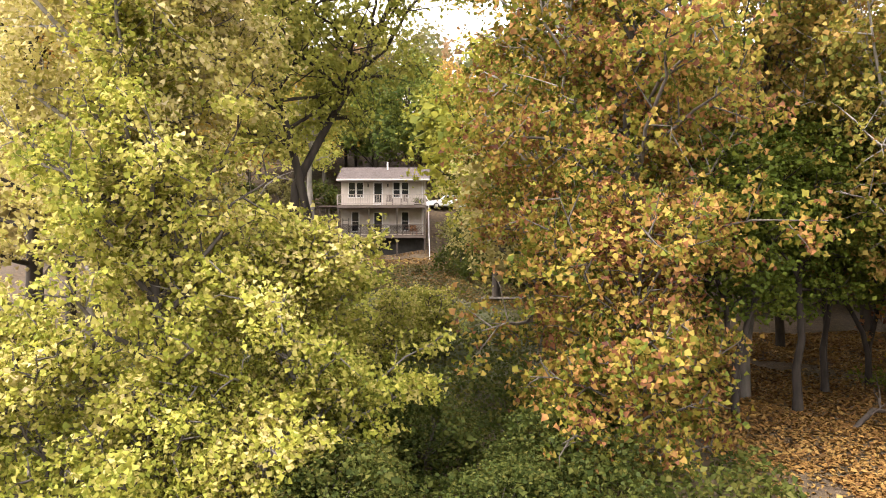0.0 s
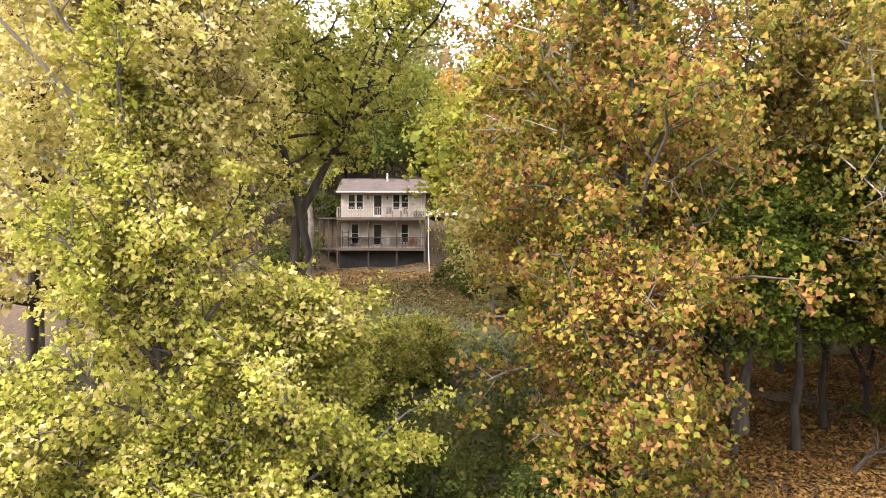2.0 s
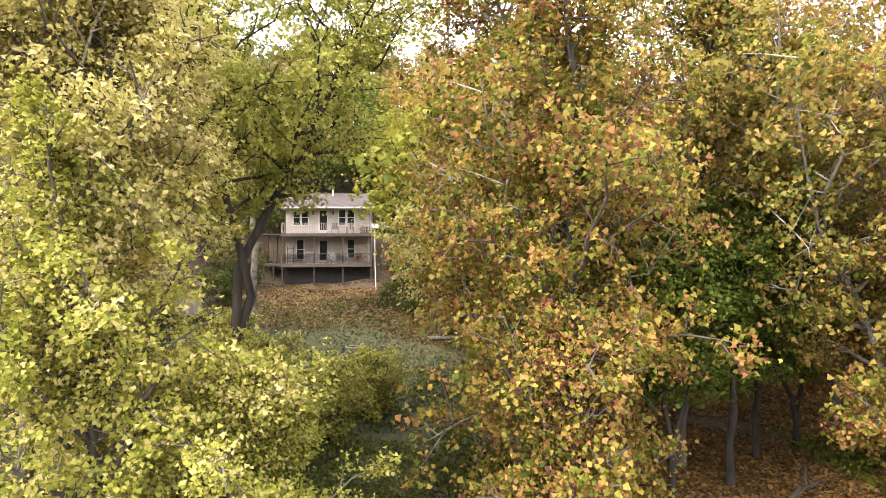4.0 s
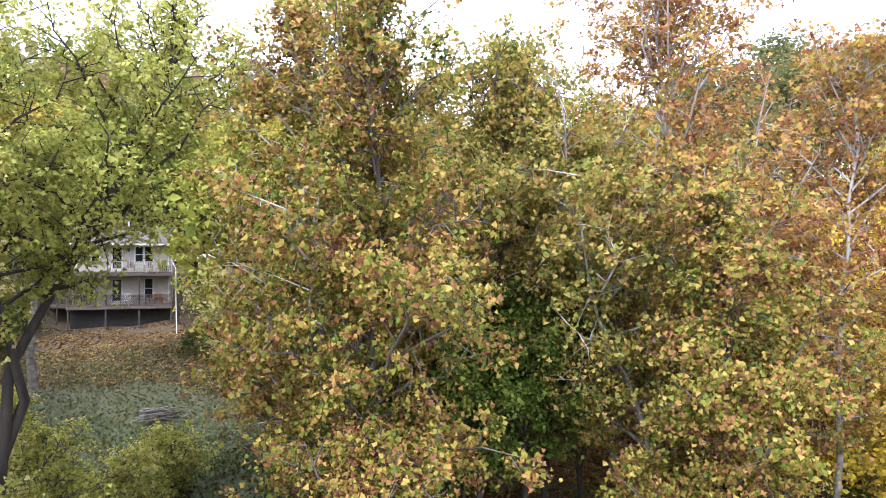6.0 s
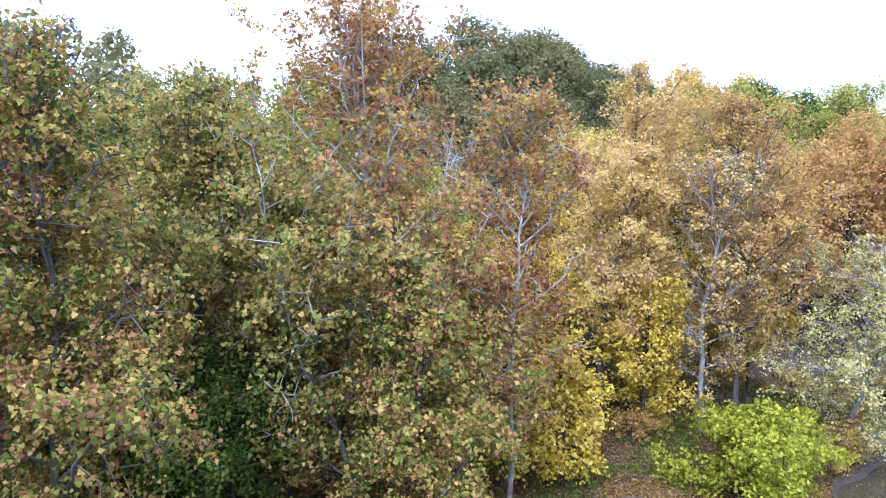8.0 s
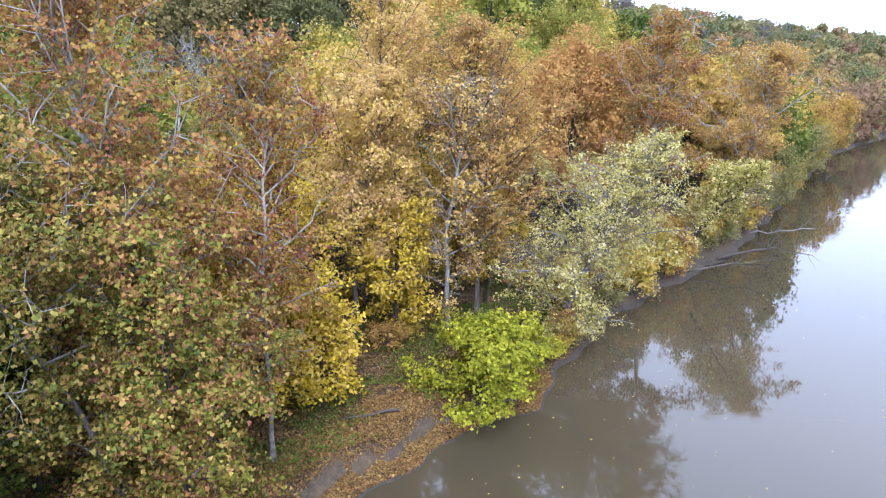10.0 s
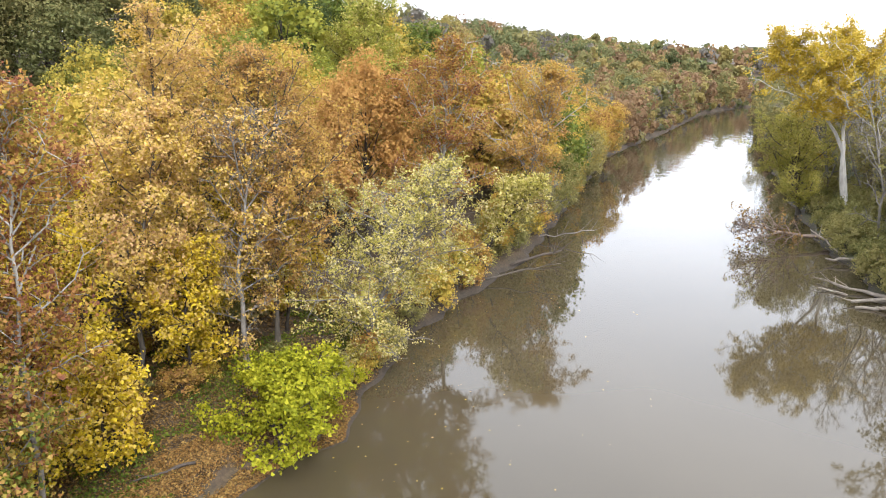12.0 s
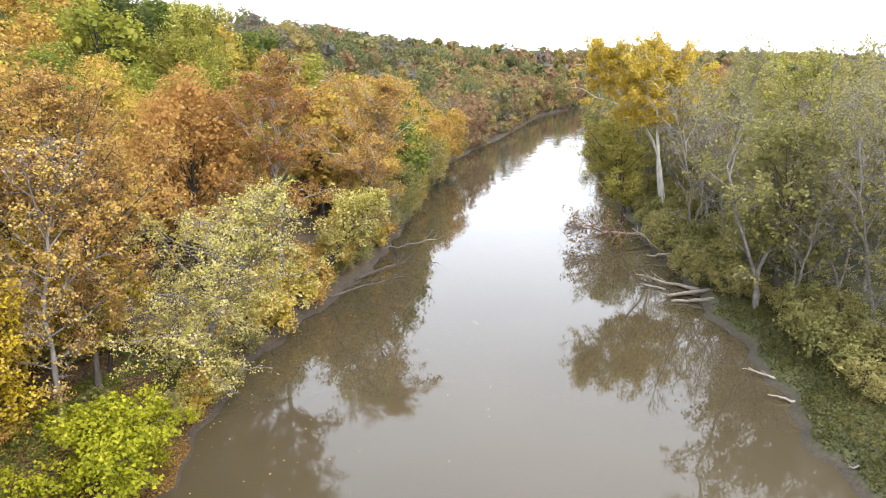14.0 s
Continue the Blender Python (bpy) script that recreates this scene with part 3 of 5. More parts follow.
        axis = np.array([0, 0, height * (base + 1) / 2])
        o = c - axis
        o /= np.linalg.norm(o, axis=1)[:, None] + 1e-9
        tilt = rng.normal(size=(sprays, 3))[owner] * 0.5
        crown = leaves_at(rng, c, leaf, corners, up, 0.4, o + tilt, face)
    return wood, crown


def tree(x, y, leaf_mat, bark, label, category="tree", group="", name="tree", sink=0.25, turn=0.0, **kw):
    """One tree: an empty at its foot, its trunk with limbs, and its crown."""
    wood, crown = grow(**kw)
    ob = thing(name, x, y, ground_z(x, y) - sink, label, category, group)
    ob.rotation_euler = (0, 0, turn)
    part_mesh("trunk", mesh_np("trunk", *wood, bark, True), ob)
    if crown:
        part_mesh("crown", mesh_np("crown", *crown, leaf_mat), ob)
    return ob


# the trees round the clearing in front of the house
tree(-6.6, 17.4, LEAF_MAPLE, BARK_GREY, "tall slender maple with yellow-green autumn leaves", seed=11, height=12.6, radius=2.9, base=0.1, limbs=56, twigs=9,
     leaves=24000, leaf=0.135, trunk=0.2, lean=(-1.1, -0.5), clump=0.24, corners=6, profile="tall", sag=0.03)
tree(-3.9, 18.4, LEAF_MAPLE, TWIG_GREY, "low spreading maple with bright yellow leaves and pale limbs", seed=12, height=6.6, radius=3.9, base=0.12, limbs=30, twigs=9,
     leaves=26000, leaf=0.13, trunk=0.11, lean=(0.5, -0.6), clump=0.24, corners=6, profile="round", wobble=0.4)
tree(-9.5, 18.9, LEAF_MAPLE_PALE, BARK_PALE, "maple with pale straw-yellow leaves and a straight grey trunk", seed=13, height=19.0, radius=4.6, base=0.36, limbs=46, twigs=9,
     leaves=36000, leaf=0.14, trunk=0.23, clump=0.3, corners=6, profile="oval", wobble=0.15)
tree(-7.4, 19.0, LEAF_MAPLE_PALE, BARK_GREY, "slender maple with a pale cream-yellow crown", seed=18, height=16.5, radius=3.7, base=0.46, limbs=46, twigs=9,
     leaves=24000, leaf=0.135, trunk=0.14, lean=(0.4, -0.4), clump=0.28, corners=6, profile="oval", wobble=0.25)
tree(-14.5, 25.0, LEAF_MAPLE_PALE, BARK_DARK, "maple with thinning gold leaves", seed=14, height=18.0, radius=5.0, base=0.3, limbs=34, twigs=8,
     leaves=15000, leaf=0.19, trunk=0.25, clump=0.4)
tree(-6.3, 27.4, LEAF_GREEN_GOLD, BARK_DARK, "large forked silver maple with green and gold leaves", seed=15, height=21.5, radius=5.4, base=0.5, limbs=74, twigs=9,
     leaves=31000, leaf=0.165, trunk=0.34, lean=(2.4, 0.2), clump=0.36, profile="oval", droop=0.05, forks=2, fork_at=0.42, wobble=0.6, corners=6, fork_turn=0.25)
tree(-11.0, 31.0, LEAF_GOLD_PALE, BARK_DARK, "maple with pale gold and orange leaves and a dark trunk", seed=16, height=22.0, radius=5.4, base=0.3, limbs=44, twigs=8,
     leaves=20000, leaf=0.21, trunk=0.3, clump=0.42)
tree(-9.6, 52.0, LEAF_GREEN_GOLD, BARK_PALE, "straight grey-barked tree below the house", seed=17, height=17.0, radius=4.0, base=0.55, limbs=22, twigs=6,
     leaves=6000, leaf=0.22, trunk=0.32, clump=0.5, wobble=0.1)

# sycamores on the bank
tree(4.9, 26.2, LEAF_SYCAMORE, BARK_PALE, "tall sycamore with olive and rust leaves", group="bank sycamores", seed=21, height=21.3, radius=6.0, base=0.06, limbs=70, twigs=9,
     leaves=34000, leaf=0.185, trunk=0.2, lean=(-0.9, 0), clump=0.32, corners=6, profile="loose", wobble=0.25, sag=0.04, droop=0.2, up=0.12, face=1.1)
tree(6.0, 22.4, LEAF_SYCAMORE, BARK_GREY, "tall sycamore with green-gold and rust leaves", group="bank sycamores", seed=22, height=21.6, radius=4.7, base=0.04, limbs=72, twigs=9,
     leaves=28000, leaf=0.175, trunk=0.18, lean=(-0.2, 0.6), clump=0.3, corners=6, profile="loose", wobble=0.2, sag=0.05, droop=0.2, up=0.12, face=1.1)
tree(12.0, 28.5, LEAF_SYCAMORE_GOLD, BARK_GREY, "sycamore with mottled green and brown leaves", group="bank sycamores", seed=23, height=21.5, radius=5.6, base=0.25, limbs=58, twigs=9,
     leaves=27000, leaf=0.195, trunk=0.2, lean=(1.5, 0), clump=0.36, corners=6, up=0.12, face=1.1, profile="oval")
tree(21.0, 27.6, LEAF_SYCAMORE_BROWN, BARK_PALE, "tall sycamore with rust leaves and white upper limbs", group="bank sycamores", seed=24, height=25.5, radius=7.4, base=0.1, limbs=66, twigs=9,
     leaves=29000, leaf=0.2, trunk=0.24, lean=(0.0, 0.4), clump=0.4, corners=6, up=0.12, face=1.1, profile="round", wobble=0.3)
tree(18.4, 23.0, LEAF_SYCAMORE_GOLD, BARK_PALE, "leaning sycamore with rust and olive leaves", group="bank sycamores", seed=25, height=20.0, radius=5.0, base=0.2, limbs=52, twigs=9,
     leaves=24000, leaf=0.195, trunk=0.21, lean=(-5.2, 5.0), clump=0.36, corners=6, up=0.12, face=1.1, profile="oval")
tree(26.6, 23.2, LEAF_SYCAMORE_BROWN, BARK_PALE, "slender pale-barked sycamore with rust leaves", group="bank sycamores", seed=26, height=22.0, radius=4.0, base=0.2, limbs=52, twigs=9,
     leaves=13000, leaf=0.2, trunk=0.15, lean=(0.9, 0.2), clump=0.36, corners=6, up=0.12, face=1.1, profile="oval", wobble=0.3)
tree(5.0, 19.4, LEAF_SYCAMORE, BARK_GREY, "young sycamore with rust and gold leaves on the bank", group="bank sycamores", seed=27, height=7.6, radius=3.2, base=0.04, limbs=40, twigs=8,
     leaves=11000, leaf=0.165, trunk=0.08, clump=0.3, up=0.12, face=1.1, profile="tall", sag=0.04, corners=6)
tree(19.6, 21.4, LEAF_SYCAMORE, BARK_GREY, "sycamore with green and rust leaves leaning to the river", group="bank sycamores", seed=28, height=15.0, radius=4.6, base=0.05, limbs=50, twigs=9,
     leaves=26000, leaf=0.185, trunk=0.15, lean=(-2.0, -1.0), clump=0.36, up=0.12, face=1.1, profile="loose", sag=0.04, corners=6)
for i, (x, y, h, r) in enumerate([(-8.8, 15.8, 4.4, 2.3), (-6.3, 15.4, 3.4, 2.0), (-11.4, 17.4, 5.0, 2.6), (-7.2, 24.4, 5.6, 2.6), (-3.9, 15.6, 2.6, 1.7), (-5.6, 33.0, 4.6, 2.4), (-2.6, 31.5, 3.4, 2.0), (-0.8, 35.5, 3.2, 1.9), (-8.2, 37.5, 5.0, 2.6)]):
    tree(x, y, LEAF_MAPLE, BARK_GREY, "bushy young maple with lime and yellow leaves", group="maple saplings", seed=29 + 5 * i, height=h, radius=r, base=0.05, limbs=26, twigs=8,
         leaves=7000, leaf=0.13, trunk=0.06, clump=0.22, profile="round", corners=6)
# understorey below the sycamores
for i, (x, y, h, r) in enumerate([(10.4, 25.4, 10.0, 3.4), (13.2, 26.6, 10.5, 3.6), (15.8, 29.5, 11.5, 4.2), (11.8, 31.5, 11.0, 4.2), (18.5, 31.0, 10.5, 3.8), (8.2, 30.5, 9.5, 3.6)]):
    tree(x, y, LEAF_UNDER, BARK_DARK, "low shade tree with green leaves and dark stems", group="understorey trees", seed=40 + i, height=h, radius=r, base=0.4, limbs=34, twigs=8,
         leaves=13000, leaf=0.17, trunk=0.17, clump=0.36, profile="round", lean=(0.5 - 0.2 * i, 0.2), forks=2 if i % 2 == 0 else 1)
for i, (x, y, h, r) in enumerate([(25.6, 27.8, 11.5, 4.0), (30.0, 27.0, 12.0, 4.2), (32.6, 24.6, 7.5, 3.4), (28.0, 31.0, 12.0, 4.0), (38.0, 32.5, 13.0, 3.8), (44.5, 34.0, 14.0, 4.0), (50.5, 30.0, 12.0, 3.8), (46.5, 28.8, 9.0, 3.2), (57.0, 28.5, 13.0, 4.0), (36.0, 36.0, 14.0, 4.0), (43.4, 26.0, 10.5, 3.6)]):
    tree(x, y, LEAF_GOLD, BARK_DARK, "young maple with golden yellow leaves", group="golden young maples", seed=50 + i, height=h, radius=r, base=0.16, limbs=24, twigs=7,
         leaves=7000, leaf=0.22, trunk=0.13, clump=0.42, profile="round")
# the trees at the bend of the bank
tree(41.0, 28.9, LEAF_PEACH, BARK_GREY, "leaning grey-trunked tree with peach and gold leaves", seed=61, height=19.5, radius=4.8, base=0.36, limbs=34, twigs=7,
     leaves=21000, leaf=0.19, trunk=0.22, lean=(2.6, -2.4), clump=0.42, wobble=0.5)
tree(47.0, 29.5, LEAF_PEACH, BARK_GREY, "tall maple with peach and gold leaves", seed=62, height=26.0, radius=4.8, base=0.12, limbs=46, twigs=8,
     leaves=24000, leaf=0.185, trunk=0.2, clump=0.4, wobble=0.6, profile="round")
tree(47.3, 24.0, LEAF_PEACH, TWIG_GREY, "half-bare tree with peach leaves and grey twigs", seed=63, height=19.5, radius=4.6, base=0.1, limbs=36, twigs=8,
     leaves=6500, leaf=0.18, trunk=0.22, clump=0.4, fine=3, wobble=0.7, lean=(-0.5, -1.5), twig_r=0.026)
tree(51.5, 23.6, LEAF_TAN, BARK_GREY, "broad sycamore with tan and rust leaves", seed=64, height=23.0, radius=6.6, base=0.2, limbs=60, twigs=9,
     leaves=38000, leaf=0.17, trunk=0.22, lean=(-1.0, -0.8), clump=0.42, wobble=0.7, profile="oval")
tree(55.0, 24.5, LEAF_GOLD, BARK_DARK, "young maple with deep yellow leaves", group="golden young maples", seed=65, height=12.5, radius=3.3, base=0.25, limbs=26, twigs=7,
     leaves=9000, leaf=0.24, trunk=0.16, clump=0.45)
tree(39.6, 17.6, LEAF_LIME, BARK_DARK, "spreading waterside tree with lime-green leaves", seed=66, height=5.8, radius=5.8, base=0.06, limbs=30, twigs=9,
     leaves=14000, leaf=0.22, trunk=0.16, clump=0.24, profile="round", lean=(1.2, -1.5), steep=-10, sag=0.05, corners=6, spray=9)
tree(53.5, 17.0, LEAF_PALE_WILLOW, TWIG_GREY, "pale yellow-green tree leaning over the water", seed=67, height=16.5, radius=7.0, base=0.06, limbs=54, twigs=9,
     leaves=24000, leaf=0.165, trunk=0.22, clump=0.4, lean=(-1.0, -7.5), sag=0.2, fine=3, profile="round", twig_r=0.022)
tree(80.5, 13.2, LEAF_PALE_WILLOW, BARK_GREY, "thin pale-leaved tree arching over the water", seed=68, height=11.0, radius=3.6, base=0.4, limbs=24, twigs=8,
     leaves=5000, leaf=0.26, trunk=0.25, clump=0.4, lean=(-2.5, -8.0), sag=0.05, fine=2)
tree(73.0, 15.5, LEAF_SYCAMORE_BROWN, BARK_PALE, "tall sycamore with copper leaves at the water's edge", group="bank sycamores", seed=70, height=25.0, radius=5.8, base=0.34, limbs=42, twigs=8,
     leaves=26000, leaf=0.19, trunk=0.3, clump=0.4, profile="tall", lean=(0, -1.2), twig_r=0.03)
tree(97.5, 11.0, LEAF_TAN, BARK_PALE, "tall sycamore with pinkish tan leaves by the river", group="bank sycamores", seed=71, height=22.0, radius=7.5, base=0.2, limbs=42, twigs=8,
     leaves=26000, leaf=0.22, trunk=0.36, clump=0.5, profile="oval", lean=(0, -5.0), fine=1, twig_r=0.03)
tree(125.0, 42.0, LEAF_MAPLE, BARK_DARK, "rounded tree with bright yellow-green leaves on the slope", seed=72, height=24.0, radius=7.5, base=0.25, limbs=36, twigs=7,
     leaves=24000, leaf=0.3, trunk=0.35, clump=0.6, profile="round")
# the far bank's landmark
tree(121.0, -36.0, LEAF_OLD_GOLD, BARK_WHITE, "white-limbed sycamore with a golden crown", seed=73, height=27.0, radius=8.0, base=0.55, limbs=60, twigs=9,
     leaves=40000, leaf=0.28, trunk=0.52, clump=0.42, profile="round", lean=(-1.5, 7.5), wobble=1.7, forks=2, fork_at=0.5, fork_turn=-1.2, twig_r=0.035)
tree(127.5, -31.0, LEAF_OLIVE_GOLD, BARK_GREY, "olive-green tree bending over the far bank", seed=74, height=15.5, radius=6.4, base=0.12, limbs=44, twigs=9,
     leaves=24000, leaf=0.22, trunk=0.35, clump=0.45, profile="round", lean=(0.5, 3.5))
for i, (x, y, h, r, n) in enumerate([(66.0, -41.0, 21.5, 5.0, 6000), (77.0, -46.0, 22.0, 5.2, 9000), (88.0, -44.0, 19.0, 5.0, 3500), (72.0, -36.5, 14.0, 4.2, 1800), (84.0, -37.0, 13.0, 4.4, 1500), (95.0, -39.0, 17.0, 5.0, 4000), (58.0, -38.5, 15.0, 4.0, 5000)]):
    tree(x, y, LEAF_LITTER if i in (2, 5) else LEAF_OLIVE, TWIG_GREY, "tall half-bare tree with ash-grey limbs and scattered leaves", group="half-bare trees on the flood plain", seed=75 + 10 * i, height=h, radius=r,
         base=0.16, limbs=38, twigs=9, leaves=n, leaf=0.15, trunk=0.2, clump=0.5, fine=4, steep=4, twig_r=0.02, lean=(0, -1.0 + 0.5 * (i % 3)), forks=2, fork_at=0.1, wobble=1.0)
tree(103.0, -50.0, LEAF_MAPLE, BARK_GREY, "tall tree with a yellow-green crown on the flood plain", seed=78, height=24.0, radius=6.6, base=0.3, limbs=44, twigs=8,
     leaves=20000, leaf=0.24, trunk=0.34, clump=0.5, profile="round")
# trees behind the first row on the near slope
tree(112.0, 40.0, LEAF_COOL, BARK_DARK, "rounded olive-green tree on the slope", seed=82, height=20.0, radius=7.0, base=0.2, limbs=44, twigs=8,
     leaves=24000, leaf=0.27, trunk=0.3, clump=0.5, profile="round")
tree(104.0, 27.0, LEAF_SYCAMORE_BROWN, BARK_GREY, "russet tree behind the riverside sycamores", seed=83, height=21.0, radius=6.0, base=0.25, limbs=40, twigs=8,
     leaves=20000, leaf=0.25, trunk=0.3, clump=0.5, profile="oval")


# ---------------------------------------------------------------- the woods
def billow(seed, height, radius, base=0.15, puffs=26, leaves=2600, leaf=0.4, trunk=0.25, lean=0.0):
    """A broad tree whose crown is built of rounded boughs, each dense within and loose at its rim."""
    r = np.random.default_rng(seed)
    mid, half = height * (1 + base) / 2, height * (1 - base) / 2
    k = np.arange(puffs) + 0.5
    zz = 1 - 1.75 * k / puffs
    az = k * 2.39996 + r.uniform(-0.3, 0.3, puffs)
    flat = np.sqrt(np.clip(1 - zz ** 2, 0.05, 1))
    reach = r.uniform(0.5, 0.86, puffs)
    c = np.stack([np.cos(az) * flat * reach * radius, np.sin(az) * flat * reach * radius, mid + zz * half * r.uniform(0.62, 0.86, puffs)], -1)
    pr = radius * r.uniform(0.25, 0.42, puffs)
    s = np.linspace(0, 1, 7)
    top = height * 0.82
    stem = np.stack([0.3 * np.sin(s * 5 + seed) * s + lean * s, 0.3 * np.sin(s * 4 + seed) * s, s * top - 0.3], -1)
    wood = [tube(stem, trunk * (1 - 0.85 * s) + 0.02, 6)]
    for j in range(puffs):
        f = np.clip((c[j, 2] / top) * r.uniform(0.45, 0.8), 0.1, 0.9)
        p0 = np.array([np.interp(f, s, stem[:, a]) for a in range(3)])
        q = np.linspace(0, 1, 4)[:, None]
        lp = p0 * (1 - q) + c[j] * q + r.normal(size=(4, 3)) * 0.12 * q
        wood.append(tube(lp, trunk * 0.2 * (1 - 0.8 * q[:, 0]) + 0.012, 4))
    # inner foliage: crossed blades packed into each bough
    inner = leaves // 4
    wi = r.choice(puffs, inner, p=pr ** 3 / (pr ** 3).sum())
    di = r.normal(size=(inner, 3))
    di /= np.linalg.norm(di, axis=1)[:, None]
    ci = c[wi] + di * (pr[wi] * r.uniform(0.1, 0.72, inner))[:, None]
    core = leaves_at(r, ci, min(leaf * 2.1, radius * 0.3), 4, 0.0, 0.3, di * 2.0)
    # the rim: sprays of small leaves
    rim = (leaves - inner) // 4
    which = r.choice(puffs, rim, p=pr ** 2 / (pr ** 2).sum())
    d = r.normal(size=(rim, 3)) + 0.55 * (c[which] - np.array([0, 0, mid - half * 0.3])) / radius + np.array([0, 0, 0.35])
    d /= np.linalg.norm(d, axis=1)[:, None]
    pos = c[which] + d * (pr[which] * r.uniform(0.74, 1.12, rim))[:, None]
    pos = np.repeat(pos, 4, 0) + r.normal(size=(rim * 4, 3)) * leaf * 0.8
    edge = leaves_at(r, pos, leaf, 4, 0.25, 0.4, np.repeat(d, 4, 0) * 2.2)
    return join(wood), join([core, edge])


def stock(maker, leaf_mat, bark, label, seeds, **kw):
    """Patterns to copy, kept as mesh pairs."""
    out = []
    for sd in seeds:
        wood, crown = maker(seed=sd, **kw)
        out.append((mesh_np("trunk", *wood, bark, True), mesh_np("crown", *crown, leaf_mat), label))
    return out


def plant(kinds, x, y, size, turn, group, wide=1.0, name="tree", category="tree", sink=0.3):
    wood, crown, label = kinds
    ob = thing(name, x, y, ground_z(x, y) - sink, label, category, group)
    ob.rotation_euler, ob.scale = (0, 0, turn), (size * wide, size * wide, size)
    part_mesh("trunk" if category == "tree" else "stem", wood, ob)
    part_mesh("crown" if category == "tree" else "foliage", crown, ob)
    return ob


WARM_LABEL, COOL_LABEL = "riverside tree with rust and gold autumn leaves", "hillside tree with green to yellow leaves"
warm_near = stock(billow, LEAF_WARM, BARK_GREY, WARM_LABEL, (131, 132, 133), height=19, radius=5.2, puffs=36, leaves=9500, leaf=0.225)
cool_near = stock(billow, LEAF_COOL, BARK_DARK, COOL_LABEL, (134, 135), height=18, radius=5.4, puffs=36, leaves=9500, leaf=0.225)
hill_near = stock(billow, LEAF_HILL, BARK_DARK, "dark green and brown oak on the hillside", (136, 137), height=19, radius=6.0, puffs=40, leaves=8000, leaf=0.28)
warm = stock(billow, LEAF_WARM, BARK_GREY, WARM_LABEL, (101, 102, 103), height=19, radius=5.2, puffs=30, leaves=4400, leaf=0.31)
cool = stock(billow, LEAF_COOL, BARK_DARK, COOL_LABEL, (104, 105, 106), height=18, radius=5.6, puffs=30, leaves=4400, leaf=0.31)
olive = stock(billow, LEAF_OLIVE, BARK_GREY, "riverside tree with olive autumn leaves", (107, 108), height=16, radius=5.2, puffs=34, leaves=6000, leaf=0.21, base=0.06)
loose = stock(grow, LEAF_OLIVE, TWIG_GREY, "open-crowned tree with thin olive leaves", (117, 118), height=18, radius=4.6, base=0.15, limbs=28, twigs=7, leaves=6500, leaf=0.19,
              clump=0.35, trunk=0.2, sides=5, steep=0, wobble=0.9, forks=2, fork_at=0.12, fine=1)
warm_far = stock(billow, LEAF_WARM, BARK_GREY, WARM_LABEL, (141, 142), height=19, radius=5.4, puffs=24, leaves=2800, leaf=0.42)
cool_far = stock(billow, LEAF_COOL, BARK_DARK, COOL_LABEL, (143, 144, 145), height=18, radius=5.8, puffs=24, leaves=2800, leaf=0.42)
bare = stock(grow, LEAF_OLIVE, TWIG_GREY, "nearly bare grey tree with fine twigs", (109, 110, 111), height=16, radius=4.6, base=0.12, limbs=30, twigs=7, leaves=800,
             leaf=0.16, clump=0.4, trunk=0.18, fine=2, twig_r=0.026, steep=2, sides=5, wobble=0.9, forks=2, fork_at=0.1)
bushes = stock(billow, LEAF_OLIVE, BARK_GREY, "rounded olive-green bank shrub", (121, 122), height=3.6, radius=2.3, base=0.0, puffs=16, leaves=1300, leaf=0.19, trunk=0.05)
bushes += stock(billow, LEAF_VINE, BARK_GREY, "dark green vine-covered bank shrub", (123, 124), height=3.2, radius=2.5, base=0.0, puffs=16, leaves=1300, leaf=0.2, trunk=0.05)
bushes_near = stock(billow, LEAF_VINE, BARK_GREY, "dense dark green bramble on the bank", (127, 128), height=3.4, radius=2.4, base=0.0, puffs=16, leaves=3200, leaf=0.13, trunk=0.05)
bushes_warm = stock(billow, LEAF_WARM, BARK_GREY, "gold and rust bank shrub", (125, 126), height=4.0, radius=2.3, base=0.0, puffs=16, leaves=1300, leaf=0.2, trunk=0.06)

wood, crown = billow(69, 23.5, 6.8, 0.2, 36, 26000, 0.2, 0.28)
oak = thing("tree", 73.0, 23.5, ground_z(73.0, 23.5) - 0.3, "broad oak with dense copper leaves in rounded boughs", "tree")
part_mesh("trunk", mesh_np("trunk", *wood, BARK_DARK, True), oak)
part_mesh("crown", mesh_np("crown", *crown, LEAF_COPPER), oak)

KEPT = [(-7, 17.6, 4), (-4, 17, 3), (-10, 20, 4), (-14.5, 25, 4), (-7, 28.6, 5), (-10.5, 33, 4), (5, 26, 5), (7, 24, 5), (12, 28.5, 4), (22, 29, 4), (17.5, 25.5, 4),
        (28.4, 25, 4), (14, 29, 3), (30, 28.5, 4), (41, 29, 4), (47, 29.5, 4), (47.3, 24, 4), (52, 23.2, 5), (55, 24.5, 3), (53.5, 17.2, 5), (80.5, 13.2, 4), (73, 23.5, 8.5),
        (73, 15.5, 7), (97.5, 11, 8), (125, 42, 9), (138, 62, 9), (112, 40, 7), (104, 27, 6), (121, -36, 5), (127.5, -31, 5), (117, -34, 7), (111, -33, 6), (105, -32, 5), (66, -41, 3), (77, -46, 3), (103, -50, 5), (88, -44, 3), (-9.6, 52, 3)]


def clear_of(x, y):
    if any((x - a) ** 2 + (y - b) ** 2 < r * r for a, b, r in KEPT):
        return False
    if -13.0 < x < 3.0 and 20 < y < 64:        # the clearing below the house
        return False
    return not (-12 < x < 4.5 and 60 < y < 80)  # the house and the parked car


rng = np.random.default_rng(7)
